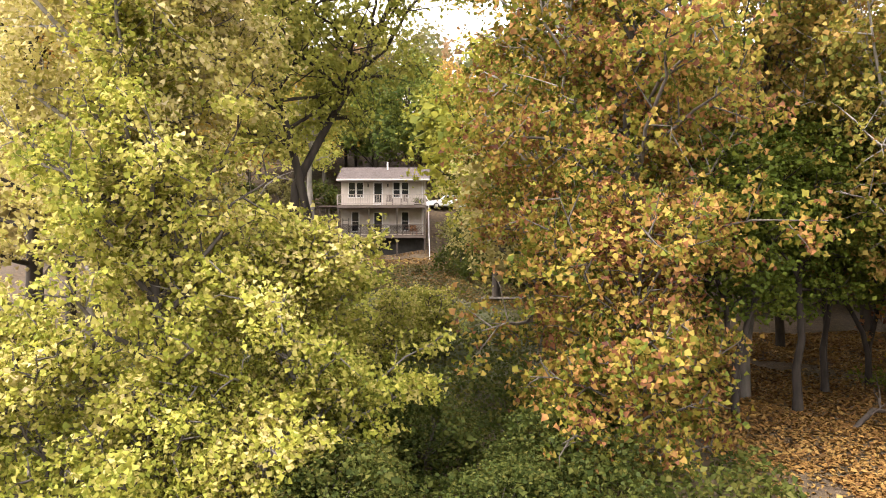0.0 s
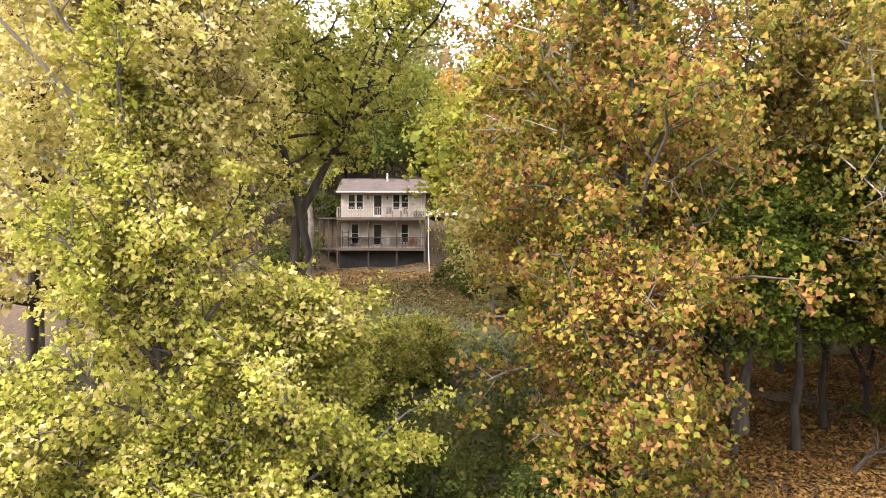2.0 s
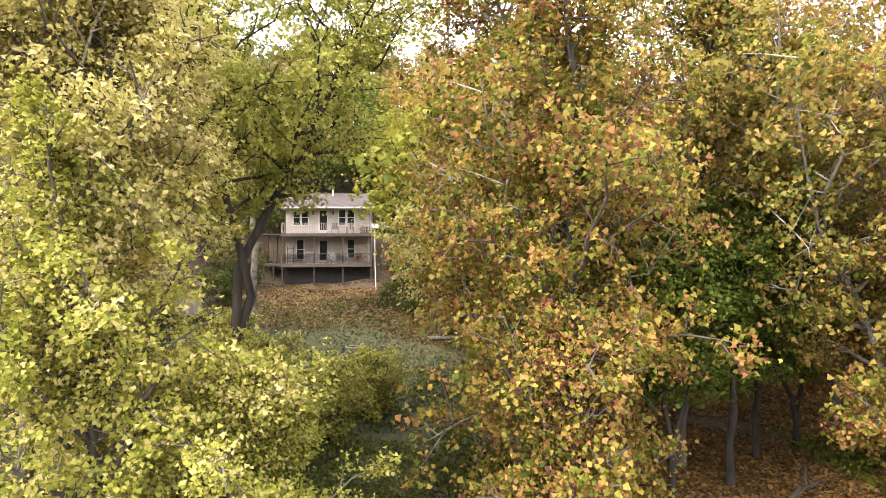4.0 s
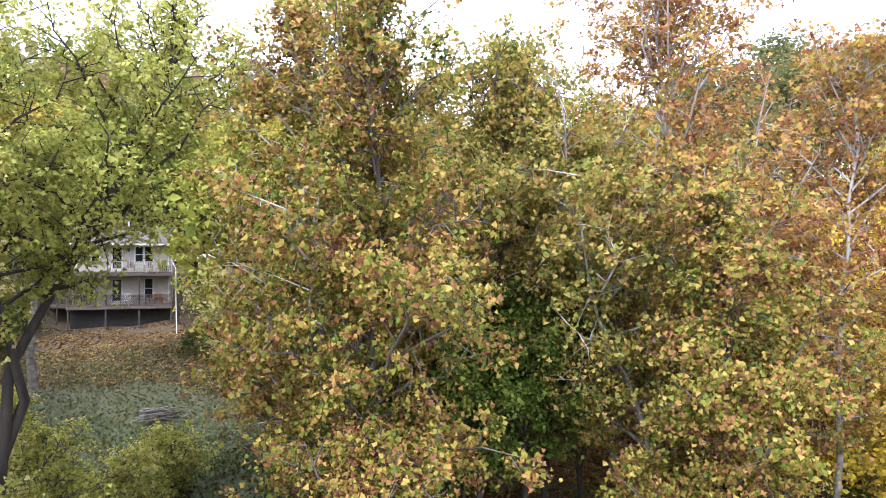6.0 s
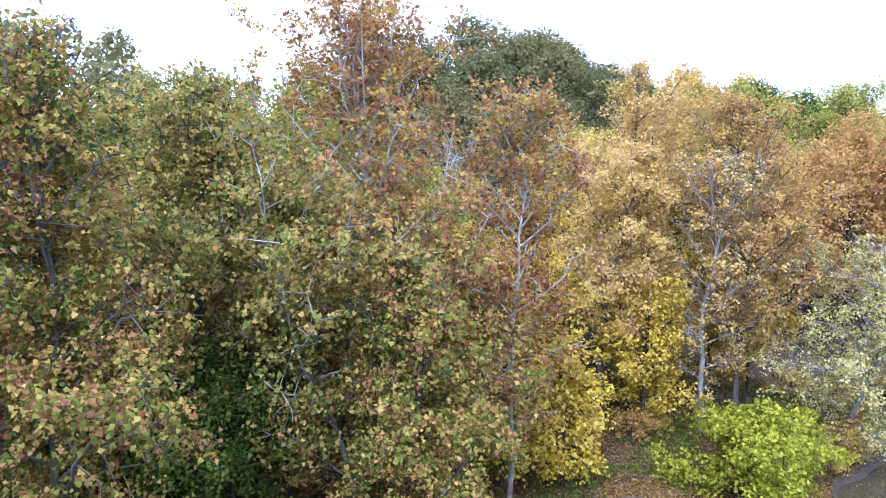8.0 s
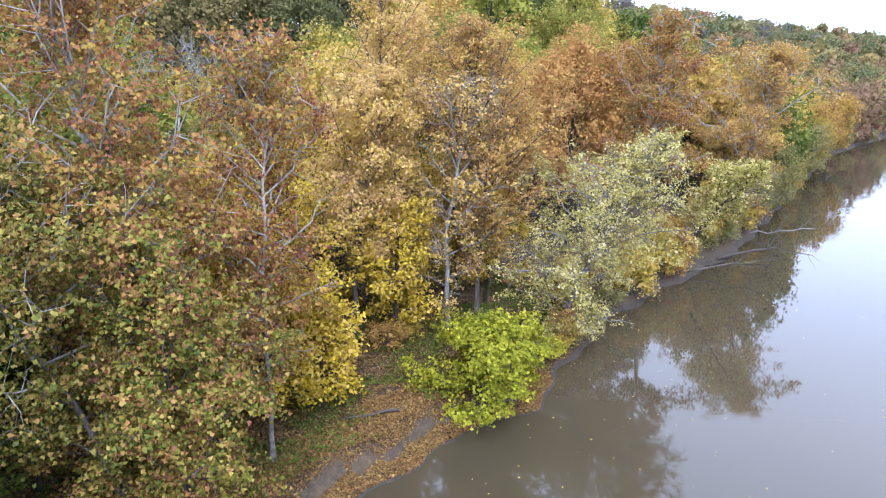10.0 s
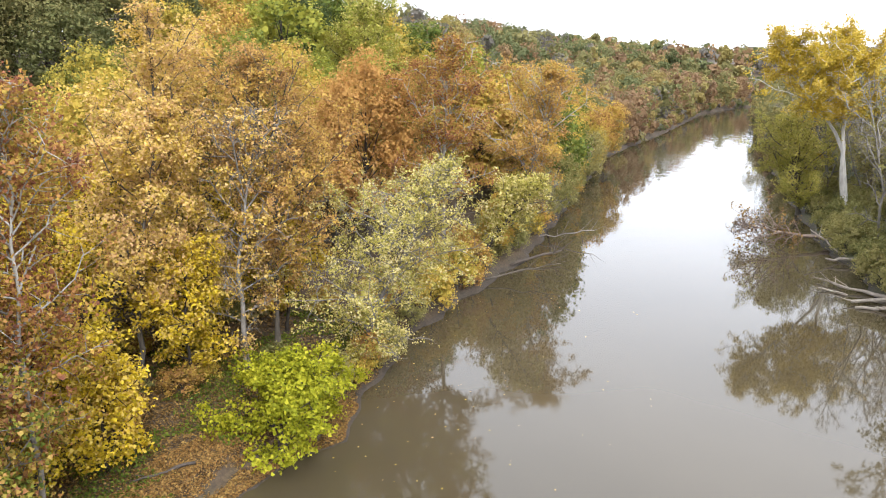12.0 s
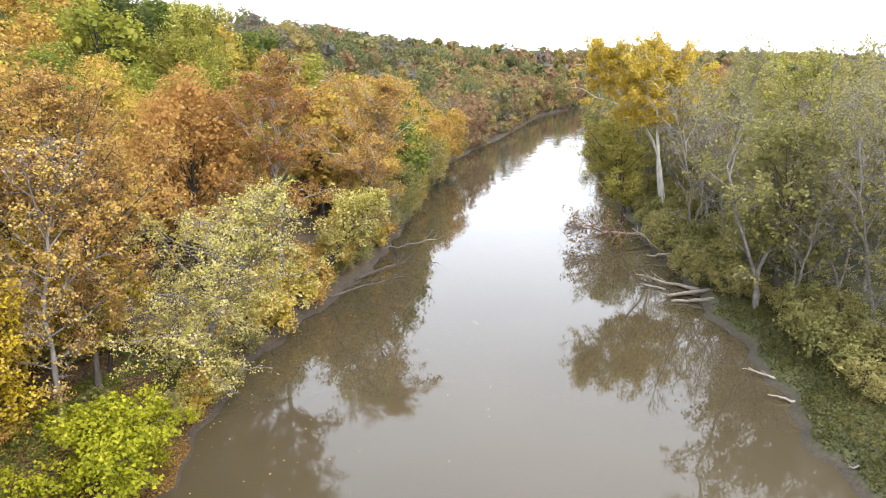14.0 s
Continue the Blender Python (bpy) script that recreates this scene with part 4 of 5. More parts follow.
# north side, from the bank uphill
for d0, d1, step in ((5, 16, 7.5), (16, 38, 8.0), (38, 85, 10.0)):
    for x in np.arange(-40, 175, step):
        for d in np.arange(d0, d1, step):
            px, pd = x + rng.uniform(-0.42, 0.42) * step, d + rng.uniform(-0.42, 0.42) * step
            y = float(north(px)) + pd
            if not clear_of(px, y) or (-16 < px < 60 and y < 34) or (30 < px < 62 and pd < 12) or (56 < px < 92 and pd < 13):
                continue
            if math.atan2(px, y + 4) < -0.5 or math.hypot(px, y) > 175 or (px < 40 and pd > 75):
                continue
            roll = rng.uniform()
            if pd < 20:
                kind = warm if roll < 0.6 else olive if roll < 0.74 else bare if roll < 0.88 else cool
            elif pd < 40:
                kind = warm if roll < 0.42 else cool if roll < 0.8 else bare if roll < 0.9 else olive
            else:
                kind = cool if roll < 0.68 else warm if roll < 0.9 else bare
            if math.hypot(px, y) > 112:
                kind = warm_far if kind is warm else cool_far if kind in (cool, olive) else kind
            if (px - 88) ** 2 / 1200 + (y - 72) ** 2 / 200 < 1:
                continue
            if px > 22 and math.hypot(px, y) < 92:
                kind = warm_near if kind is warm else cool_near if kind in (cool, olive) else kind
            plant(kind[rng.integers(len(kind))], px, y, rng.uniform(0.8, 1.2), rng.uniform(0, 6.28), "woods on the hillside", rng.uniform(0.95, 1.3))
# south side, the flood plain
for d0, d1, step in ((6, 28, 7.2), (28, 60, 10.0)):
    for x in np.arange(50, 170, step):
        for d in np.arange(d0, d1, step):
            px, pd = x + rng.uniform(-0.4, 0.4) * step, d + rng.uniform(-0.4, 0.4) * step
            y = float(south(px)) - pd
            if not clear_of(px, y) or (px < 72 and pd < 10) or math.atan2(-(y + 3.8), px - 3) > 0.66:
                continue
            roll = rng.uniform()
            front = 0.2 if pd < 16 else 0.0
            kind = bare if roll < 0.26 + front else loose if roll < 0.7 + front / 2 else olive if roll < 0.96 else warm
            plant(kind[rng.integers(len(kind))], px, y, rng.uniform(0.85, 1.4), rng.uniform(0, 6.28), "woods on the flood plain", rng.uniform(0.9, 1.2))
# trees that lean out over the water
for x in np.arange(84, 196, 5.2):
    px = x + rng.uniform(-1.5, 1.5)
    y = float(north(px)) + rng.uniform(1.0, 3.2)
    roll = rng.uniform()
    kind = warm if roll < 0.42 else loose if roll < 0.62 else bare if roll < 0.82 else olive
    ob = plant(kind[rng.integers(len(kind))], px, y, rng.uniform(0.45, 0.85), 0, "trees leaning over the river", 1.05)
    ob.rotation_euler = (0, 0, 0)
    size = ob.scale.copy()
    ob.matrix_basis = Matrix.Translation(ob.location) @ Euler((radians(rng.uniform(8, 26)), 0, 0)).to_matrix().to_4x4() @ Euler((0, 0, rng.uniform(0, 6.28))).to_matrix().to_4x4() @ Matrix.Diagonal((*size, 1))
# the wooded rise behind the house
for x in np.arange(-22, 16, 4.6):
    for y0 in (81.5, 88.0, 95.0):
        px, y = x + rng.uniform(-1.6, 1.6), y0 + rng.uniform(-1.8, 1.8)
        roll = rng.uniform()
        kind = cool if roll < 0.45 else warm if roll < 0.8 else olive
        plant(kind[rng.integers(len(kind))], px, y, rng.uniform(0.55, 0.95), rng.uniform(0, 6.28), "woods on the hillside", rng.uniform(0.95, 1.2))
    plant(bushes[rng.integers(len(bushes))], x, rng.uniform(75.5, 78.5) if not -12 < x < 4 else rng.uniform(79.2, 80.5), rng.uniform(0.7, 1.1), 0.0, "brush round the house", 1.1, "shrub", "shrub", 0.1)
# a dark oak high on the slope
wood, crown = billow(79, 20.0, 8.0, 0.1, 44, 12000, 0.32, 0.4)
oak = thing("tree", 138.0, 62.0, ground_z(138.0, 62.0) - 0.3, "broad dark green oak on the crest of the slope", "tree")
part_mesh("trunk", mesh_np("trunk", *wood, BARK_DARK, True), oak)
part_mesh("crown", mesh_np("crown", *crown, LEAF_DARK), oak)
# oaks along the crest behind the bend
for px, y, size in ((62, 66, 1.05), (70, 70, 1.15), (78, 72, 1.2), (86, 74, 1.2), (94, 76, 1.15), (66, 78, 1.2), (82, 84, 1.25), (103, 76, 0.95), (114, 74, 0.9), (74, 60, 0.95), (90, 66, 1.0), (98, 84, 1.2), (108, 86, 1.15), (119, 84, 1.05)):
    plant(hill_near[rng.integers(2)], px, y, size, rng.uniform(0, 6.28), "woods on the hillside", 1.1)
# brush round the house
for k in range(46):
    px, y = (rng.uniform(0.6, 11), rng.uniform(50, 73)) if k % 2 else (rng.uniform(-24, -12.5), rng.uniform(40, 74))
    if px < 4 and y > 71:
        continue
    plant(bushes[rng.integers(len(bushes))], px, y, rng.uniform(0.5, 1.0), rng.uniform(0, 6.28), "brush round the house", 1.1, "shrub", "shrub", 0.1)
# undergrowth along the near bank
for k in range(20):
    px, pd = rng.uniform(-4, 4), rng.uniform(2.2, 9.5)
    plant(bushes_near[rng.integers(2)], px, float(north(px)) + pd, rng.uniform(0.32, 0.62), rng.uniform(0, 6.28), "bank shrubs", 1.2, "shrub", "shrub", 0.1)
# low growth below the trees at the bend
for k in range(44):
    px = rng.uniform(34, 62)
    pd = rng.uniform(5.5, 19) if k % 3 else rng.uniform(0.6, 3.0)
    if pd < 4 and px < 46:
        continue
    y = float(north(px)) + pd
    kind = bushes_warm[rng.integers(2)] if rng.uniform() < 0.65 else bushes[rng.integers(2)]
    if (px - 39.6) ** 2 + (y - 16.8) ** 2 < 49:
        continue
    plant(kind, px, y, rng.uniform(0.35, 0.75), rng.uniform(0, 6.28), "bank shrubs", 1.1, "shrub", "shrub", 0.1)
# shrubs along both banks
for x in np.arange(50, 170, 2.6):
    for d in (1.6, 4.6, 8.0):
        px, pd = x + rng.uniform(-1.2, 1.2), d + rng.uniform(-0.8, 1.2)
        y = float(south(px)) - pd
        if rng.uniform() < 0.72 and not (px < 78 and pd < 4):
            kind = bushes[rng.integers(4) % 2]
            plant(kind, px, y, rng.uniform(0.55, 1.15), rng.uniform(0, 6.28), "bank shrubs", 1.1, "shrub", "shrub", 0.1)
for x in np.arange(62, 190, 3.4):
    for d in (0.9, 4.0):
        px, pd = x + rng.uniform(-1.4, 1.4), d + rng.uniform(-0.5, 1.4)
        y = float(north(px)) + pd
        kind = bushes_warm[rng.integers(2)] if rng.uniform() < 0.5 else bushes[rng.integers(2)]
        plant(kind, px, y, rng.uniform(0.55, 1.2), rng.uniform(0, 6.28), "bank shrubs", 1.1, "shrub", "shrub", 0.1)


def far_woods():
    """All the woods beyond the trees that can be counted, as one piece with a haze-greyed tint for each crown."""
    r = np.random.default_rng(31)
    spots = []
    for x in np.arange(-150, 480, 10.0):
        for d in np.arange(3, 130, 10.5):
            px, pd = x + r.uniform(-4, 4), max(d + r.uniform(-4, 4), 1.0)
            y = float(north(px)) + pd
            near_done = (math.hypot(px, y) < 178 and pd < 90 and px > -40 and math.atan2(px, y + 4) > -0.5)
            if (near_done and not (px < 40 and pd > 78)) or not clear_of(px, y) or math.atan2(px, y + 4) < -0.55 or px > 60 and pd > 60 + 0.2 * px or (-45 < px < 25 and y < 30):
                continue
            spots.append((px, y, 0, pd))
    for x in np.arange(60, 480, 10.0):
        for d in np.arange(4, 90, 11.0):
            px, pd = x + r.uniform(-4, 4), max(d + r.uniform(-4, 4), 3.0)
            y = float(south(px)) - pd
            if (px < 172 and pd < 62) or math.atan2(-(y + 3.8), px - 3) > 0.62:
                continue
            spots.append((px, y, 1, pd))
    for x in np.arange(165, 440, 3.6):          # low growth along the far water's edge
        px = x + r.uniform(-1.5, 1.5)
        spots.append((px, float(north(px)) + r.uniform(0.0, 2.5), 3, 5))
        if px > 168:
            spots.append((px, float(south(px)) - r.uniform(0.0, 2.5), 3, 5))
    for _ in range(1600):
        px, y = r.uniform(440, 1150), r.uniform(-800, 260)
        if y - north(px) > 4 or south(px) - y > 4:
            spots.append((px, y, 2, 50))
    vs, fs, ms, at = [], [], [], 0
    for px, y, side, pd in spots:
        away = math.hypot(px, y)
        n, size = (430, 0.66) if away < 270 else (260, 0.95) if away < 450 else (80, 2.3)
        rad = r.uniform(4.6, 7.2)
        h = r.uniform(14, 20)
        if side == 3:
            rad, h, n, size = r.uniform(1.8, 3.0), r.uniform(3, 5.5), 110, 0.6
        k = 11
        pc = r.normal(size=(k, 3))
        pc /= np.linalg.norm(pc, axis=1)[:, None]
        pc[:, 2] = pc[:, 2] * 0.75 + 0.25
        w = r.integers(0, k, n)
        d = r.normal(size=(n, 3)) + pc[w] * 0.8 + np.array([0, 0, 0.3])
        d /= np.linalg.norm(d, axis=1)[:, None]
        mid = np.array([px, y, ground_z(px, y) + h * (0.46 if away < 400 else 0.36)])
        spread = np.array([rad * 0.6, rad * 0.6, h * 0.36])
        c = mid + pc[w] * spread + d * rad * 0.42 * r.uniform(0.8, 1.1, (n, 1))
        m = n // 5
        wi = r.integers(0, k, m)
        di = r.normal(size=(m, 3))
        di /= np.linalg.norm(di, axis=1)[:, None]
        ci = mid + pc[wi] * spread + di * rad * 0.26
        v, f = join([leaves_at(r, c, size, 4, 0.25, 0.4, d * 3.0), leaves_at(r, ci, size * 2.4, 4, 0.25, 0.3, di * 4.0)])
        vs.append(v), fs.append(f + at)
        at += len(v)
        n += m
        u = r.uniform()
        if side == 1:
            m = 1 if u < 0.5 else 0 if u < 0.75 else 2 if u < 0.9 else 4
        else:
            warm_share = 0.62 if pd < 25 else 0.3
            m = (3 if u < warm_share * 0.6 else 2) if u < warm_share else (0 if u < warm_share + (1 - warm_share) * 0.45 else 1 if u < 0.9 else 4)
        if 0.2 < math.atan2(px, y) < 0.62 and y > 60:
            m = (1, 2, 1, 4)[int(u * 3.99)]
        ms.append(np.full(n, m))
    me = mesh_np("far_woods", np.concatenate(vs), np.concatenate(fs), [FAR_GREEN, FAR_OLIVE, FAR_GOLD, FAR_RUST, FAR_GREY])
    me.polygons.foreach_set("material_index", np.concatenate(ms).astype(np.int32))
    return me


tagged(new("far_woods", far_woods()), "distant autumn woods, leaf colours greyed by painted haze, over the hills and river bends", "woods", kind="stuff")


# ---------------------------------------------------------------- the house on the slope
def plate(bm, pts, depth):
    """A slab: a flat outline in the x-z plane given depth along y."""
    fr = [bm.verts.new(p) for p in pts]
    bk = [bm.verts.new((p[0], p[1] + depth, p[2])) for p in pts]
    bm.faces.new(fr), bm.faces.new(bk[::-1])
    for i in range(len(pts)):
        bm.faces.new((fr[i], bk[i], bk[(i + 1) % len(pts)], fr[(i + 1) % len(pts)]))
    return bm


HX0, HX1, HY, HB = -9.6, -1.7, 67.2, 73.2      # the walls' corners
LOW, UP, EAVE, RIDGE = 9.35, 12.15, 14.6, 16.1  # the floors and the roof

house = thing("house", -5.6, 70.0, 7.0, "two-storey cream house with a shingle roof and two front decks", "house")


def hp(name, bm, mat, label="", parent=None):
    ob = part(name, bm, mat, parent or house, label)
    if parent is None:
        ob.location = (5.6, -70.0, -7.0)
    return ob


# openings as (x0, x1, z0, z1)
UPPER = [(-8.9, -8.28, 12.95, 14.35), (-8.14, -7.52, 12.95, 14.35), (-6.5, -5.75, 12.2, 14.3), (-4.68, -4.06, 12.95, 14.35), (-3.9, -3.25, 12.95, 14.35)]
LOWER = [(-8.6, -7.95, 9.75, 11.55), (-6.5, -5.75, 9.4, 11.5), (-3.9, -3.25, 9.85, 11.55)]


def wall_with_holes(z0, z1, holes):
    bm = bmesh.new()
    x = HX0
    for a, b, c, d in holes:
        box(bm, x, a, HY, HY + 0.18, z0, z1)
        if c > z0:
            box(bm, a, b, HY, HY + 0.18, z0, c)
        box(bm, a, b, HY, HY + 0.18, d, z1)
        x = b
    box(bm, x, HX1, HY, HY + 0.18, z0, z1)
    return bm


hp("front_wall", wall_with_holes(LOW, UP - 0.25, LOWER), SIDING)
hp("front_wall", wall_with_holes(UP - 0.25, EAVE, UPPER), SIDING)
hp("side_wall", boxes((HX1 - 0.18, HX1 - 0.002, HY + 0.18, HB, LOW - 1.2, EAVE)), SIDING)
hp("side_wall", boxes((HX0 + 0.002, HX0 + 0.18, HY + 0.18, HB, LOW - 1.2, EAVE)), SIDING)
hp("back_wall", boxes((HX0, HX1, HB, HB + 0.18, LOW - 1.2, EAVE)), SIDING)
# base block brought forward under the deck; its black is painted shade
hp("foundation", boxes((HX0 + 0.02, HX1 - 0.02, HY - 1.1, HB - 0.02, 5.6, LOW - 0.3)), DECK_SHADE, "base block under the deck, coloured near-black as its deep shade")
hp("inner_floor", boxes((HX0 + 0.2, HX1 - 0.2, HY + 0.2, HB - 0.1, UP - 0.3, UP - 0.05)), DARK_WOOD)
for gx in (HX0, HX1 - 0.18):
    bm = bmesh.new()
    tri = [(gx, HY, EAVE), (gx, HB + 0.18, EAVE), (gx, (HY + HB) / 2 + 0.1, RIDGE - 0.12)]
    a = [bm.verts.new(p) for p in tri]
    b = [bm.verts.new((p[0] + 0.18, p[1], p[2])) for p in tri]
    bm.faces.new(a), bm.faces.new(b[::-1])
    for i in range(3):
        bm.faces.new((a[i], b[i], b[(i + 1) % 3], a[(i + 1) % 3]))
    hp("gable", bm, SIDING)
# clapboard courses
def clapboard(x0, x1, z):
    bm = boxes((x0, x1, HY - 0.022, HY - 0.002, z, z + 0.19))
    for v in bm.verts:
        if v.co.y < HY - 0.01 and v.co.z - z > 0.1:
            v.co.y += 0.014
    hp("clapboard", bm, SIDING)


for z0, z1, holes in ((LOW, UP - 0.3, LOWER), (UP + 0.02, EAVE, UPPER)):
    z = z0
    while z < z1 - 0.1:
        x = HX0
        for a, b, c, d in holes:
            if z + 0.2 > c - 0.07 and z < d + 0.07:
                if a - 0.08 - x > 0.05:
                    clapboard(x, a - 0.08, z)
                x = b + 0.08
        if HX1 - x > 0.05:
            clapboard(x, HX1, z)
        z += 0.2

# roof: two slopes of shingle courses
ry = (HY + HB) / 2 + 0.1
for sgn, y0, label in ((-1, HY - 0.75, ""), (1, HB + 0.5, "")):
    slope = hp("roof", plate(bmesh.new(), [(HX0 - 0.35, 0, -0.14), (HX1 + 0.45, 0, -0.14), (HX1 + 0.45, 0, 0.0), (HX0 - 0.35, 0, 0.0)], 1.0), SHINGLE, "weathered grey-brown shingle roof slope")
    run = ry - y0
    for v in slope.data.vertices:
        f = v.co.y
        zz = v.co.z
        v.co.y, v.co.z = y0 + run * f, zz + (EAVE + 0.02) + (RIDGE - EAVE) * f
    if sgn < 0:
        n = 15
        for k in range(n):
            f0 = k / n
            yy, zz = y0 + run * f0, EAVE + 0.02 + (RIDGE - EAVE) * f0
            y1, z1 = y0 + run * (f0 + 1.0 / n), EAVE + 0.02 + (RIDGE - EAVE) * (f0 + 1.0 / n)
            bm = bmesh.new()
            x, j = HX0 - 0.36 - 0.25 * (k % 2), 0
            while x < HX1 + 0.44:
                xa, xb = max(x, HX0 - 0.36), min(x + 0.5, HX1 + 0.46)
                dz = 0.012 + 0.008 * random.random()
                vs = [bm.verts.new(p) for p in ((xa + 0.01, yy, zz + dz + 0.012), (xb - 0.01, yy, zz + dz + 0.012), (xb - 0.01, y1, z1 + 0.008), (xa + 0.01, y1, z1 + 0.008))]
                vs2 = [bm.verts.new((v.co.x, v.co.y, v.co.z - dz - 0.006)) for v in vs[:2]]
                bm.faces.new(vs)
                bm.faces.new((vs2[0], vs2[1], vs[1], vs[0]))
                x += 0.5
            crs = part("shingle_course", bm, SHINGLE, slope)
hp("ridge_cap", boxes((HX0 - 0.36, HX1 + 0.46, ry - 0.12, ry + 0.12, RIDGE + 0.0, RIDGE + 0.06), bevel=0.02), SHINGLE)
hp("fascia", boxes((HX0 - 0.34, HX1 + 0.44, HY - 0.77, HY - 0.73, EAVE - 0.16, EAVE + 0.02)), TRIM_WHITE, "white eaves board")
hp("soffit", boxes((HX0 - 0.33, HX1 + 0.43, HY - 0.72, HY - 0.01, EAVE - 0.13, EAVE - 0.1)), TRIM_WHITE)
gut = bmesh.new()
box(gut, HX0 - 0.34, HX1 + 0.46, HY - 0.9, HY - 0.78, EAVE - 0.12, EAVE - 0.1)
box(gut, HX0 - 0.34, HX1 + 0.46, HY - 0.92, HY - 0.9, EAVE - 0.12, EAVE + 0.01)
hp("gutter", gut, TRIM_WHITE, "white roof gutter")


def pipe(name, pts, r, mat, parent, label="", sides=8):
    v, f = tube(pts, [r] * len(pts), sides)
    ob = new(name, mesh_np(name, v, f, mat, True))
    ob.parent = parent
    if parent is house:
        ob.location = (5.6, -70.0, -7.0)
    return tagged(ob, label)


pipe("downspout", [(-1.75, 66.35, 14.5), (-1.75, 66.6, 14.35), (-1.75, 66.9, 14.2), (-1.72, 67.05, 13.2), (-1.5, 66.4, 12.8), (-1.35, 65.6, 12.5), (-1.3, 65.4, 11.8),
                   (-1.28, 65.3, 9.4), (-1.2, 64.0, 7.5), (-1.12, 62.2, 6.1), (-1.1, 61.6, 5.9)], 0.04, TRIM_WHITE, house, "white drain pipe running down the slope")
pipe("downspout", [(-1.95, 66.35, 14.5), (-1.95, 66.95, 14.3), (-1.95, 67.1, 13.8), (-1.95, 67.1, 9.4)], 0.05, TRIM_WHITE, house, "white downspout")
pipe("vent_pipe", [(-3.3, 69.2, 15.5), (-3.3, 69.2, 16.0)], 0.06, DARK_WOOD, house, "dark roof vent")
pipe("vent_pipe", [(-5.4, 69.6, 15.6), (-5.4, 69.6, 16.5), (-5.4, 69.6, 16.62)], 0.09, TRIM_WHITE, house, "white flue pipe")


def opening(x0, x1, z0, z1, is_door):
    """A window or a glazed door set into its hole."""
    w = 0.07
    name = "door" if is_door else "window"
    frame_bm = boxes((x0 - w, x0 + 0.02, HY - 0.05, HY + 0.06, z0 - w * (not is_door), z1 + w), (x1 - 0.02, x1 + w, HY - 0.05, HY + 0.06, z0 - w * (not is_door), z1 + w),
                     (x0 + 0.02, x1 - 0.02, HY - 0.05, HY + 0.06, z1 - 0.02, z1 + w))
    if not is_door:
        box(frame_bm, x0 + 0.02, x1 - 0.02, HY - 0.07, HY + 0.06, z0 - w, z0 + 0.02)
        box(frame_bm, x0 + 0.02, x1 - 0.02, HY + 0.0, HY + 0.05, (z0 + z1) / 2 - 0.025, (z0 + z1) / 2 + 0.025)
    else:
        box(frame_bm, x0 + 0.02, x1 - 0.02, HY + 0.0, HY + 0.05, z0, z0 + 0.25)
    win = hp(name, frame_bm, TRIM_WHITE, "white framed " + ("glazed door" if is_door else "sash window"))
    if is_door:
        panes = [(z0 + 0.25, z1 - 0.02)]
    else:
        m = (z0 + z1) / 2
        panes = [(z0 + 0.02, m - 0.025), (m + 0.025, z1 - 0.02)]
    for a, b in panes:
        part("pane", boxes((x0 + 0.02, x1 - 0.02, HY + 0.02, HY + 0.03, a, b)), GLASS, win)
    if is_door:
        part("door_handle", boxes((x1 - 0.1, x1 - 0.06, HY - 0.06, HY - 0.0, z0 + 0.95, z0 + 1.05), bevel=0.01), DARK_WOOD, win)


for k, o in enumerate(UPPER):
    opening(*o, k == 2)
for k, o in enumerate(LOWER):
    opening(*o, k == 1)
for x, z in ((-7.05, 13.9), (-6.95, 11.2), (-5.2, 13.9)):
    lamp = hp("wall_lamp", boxes((x - 0.07, x + 0.07, HY - 0.16, HY - 0.024, z, z + 0.28), (x - 0.1, x + 0.1, HY - 0.19, HY - 0.024, z + 0.28, z + 0.33), bevel=0.01), DARK_WOOD, "small dark wall lantern")


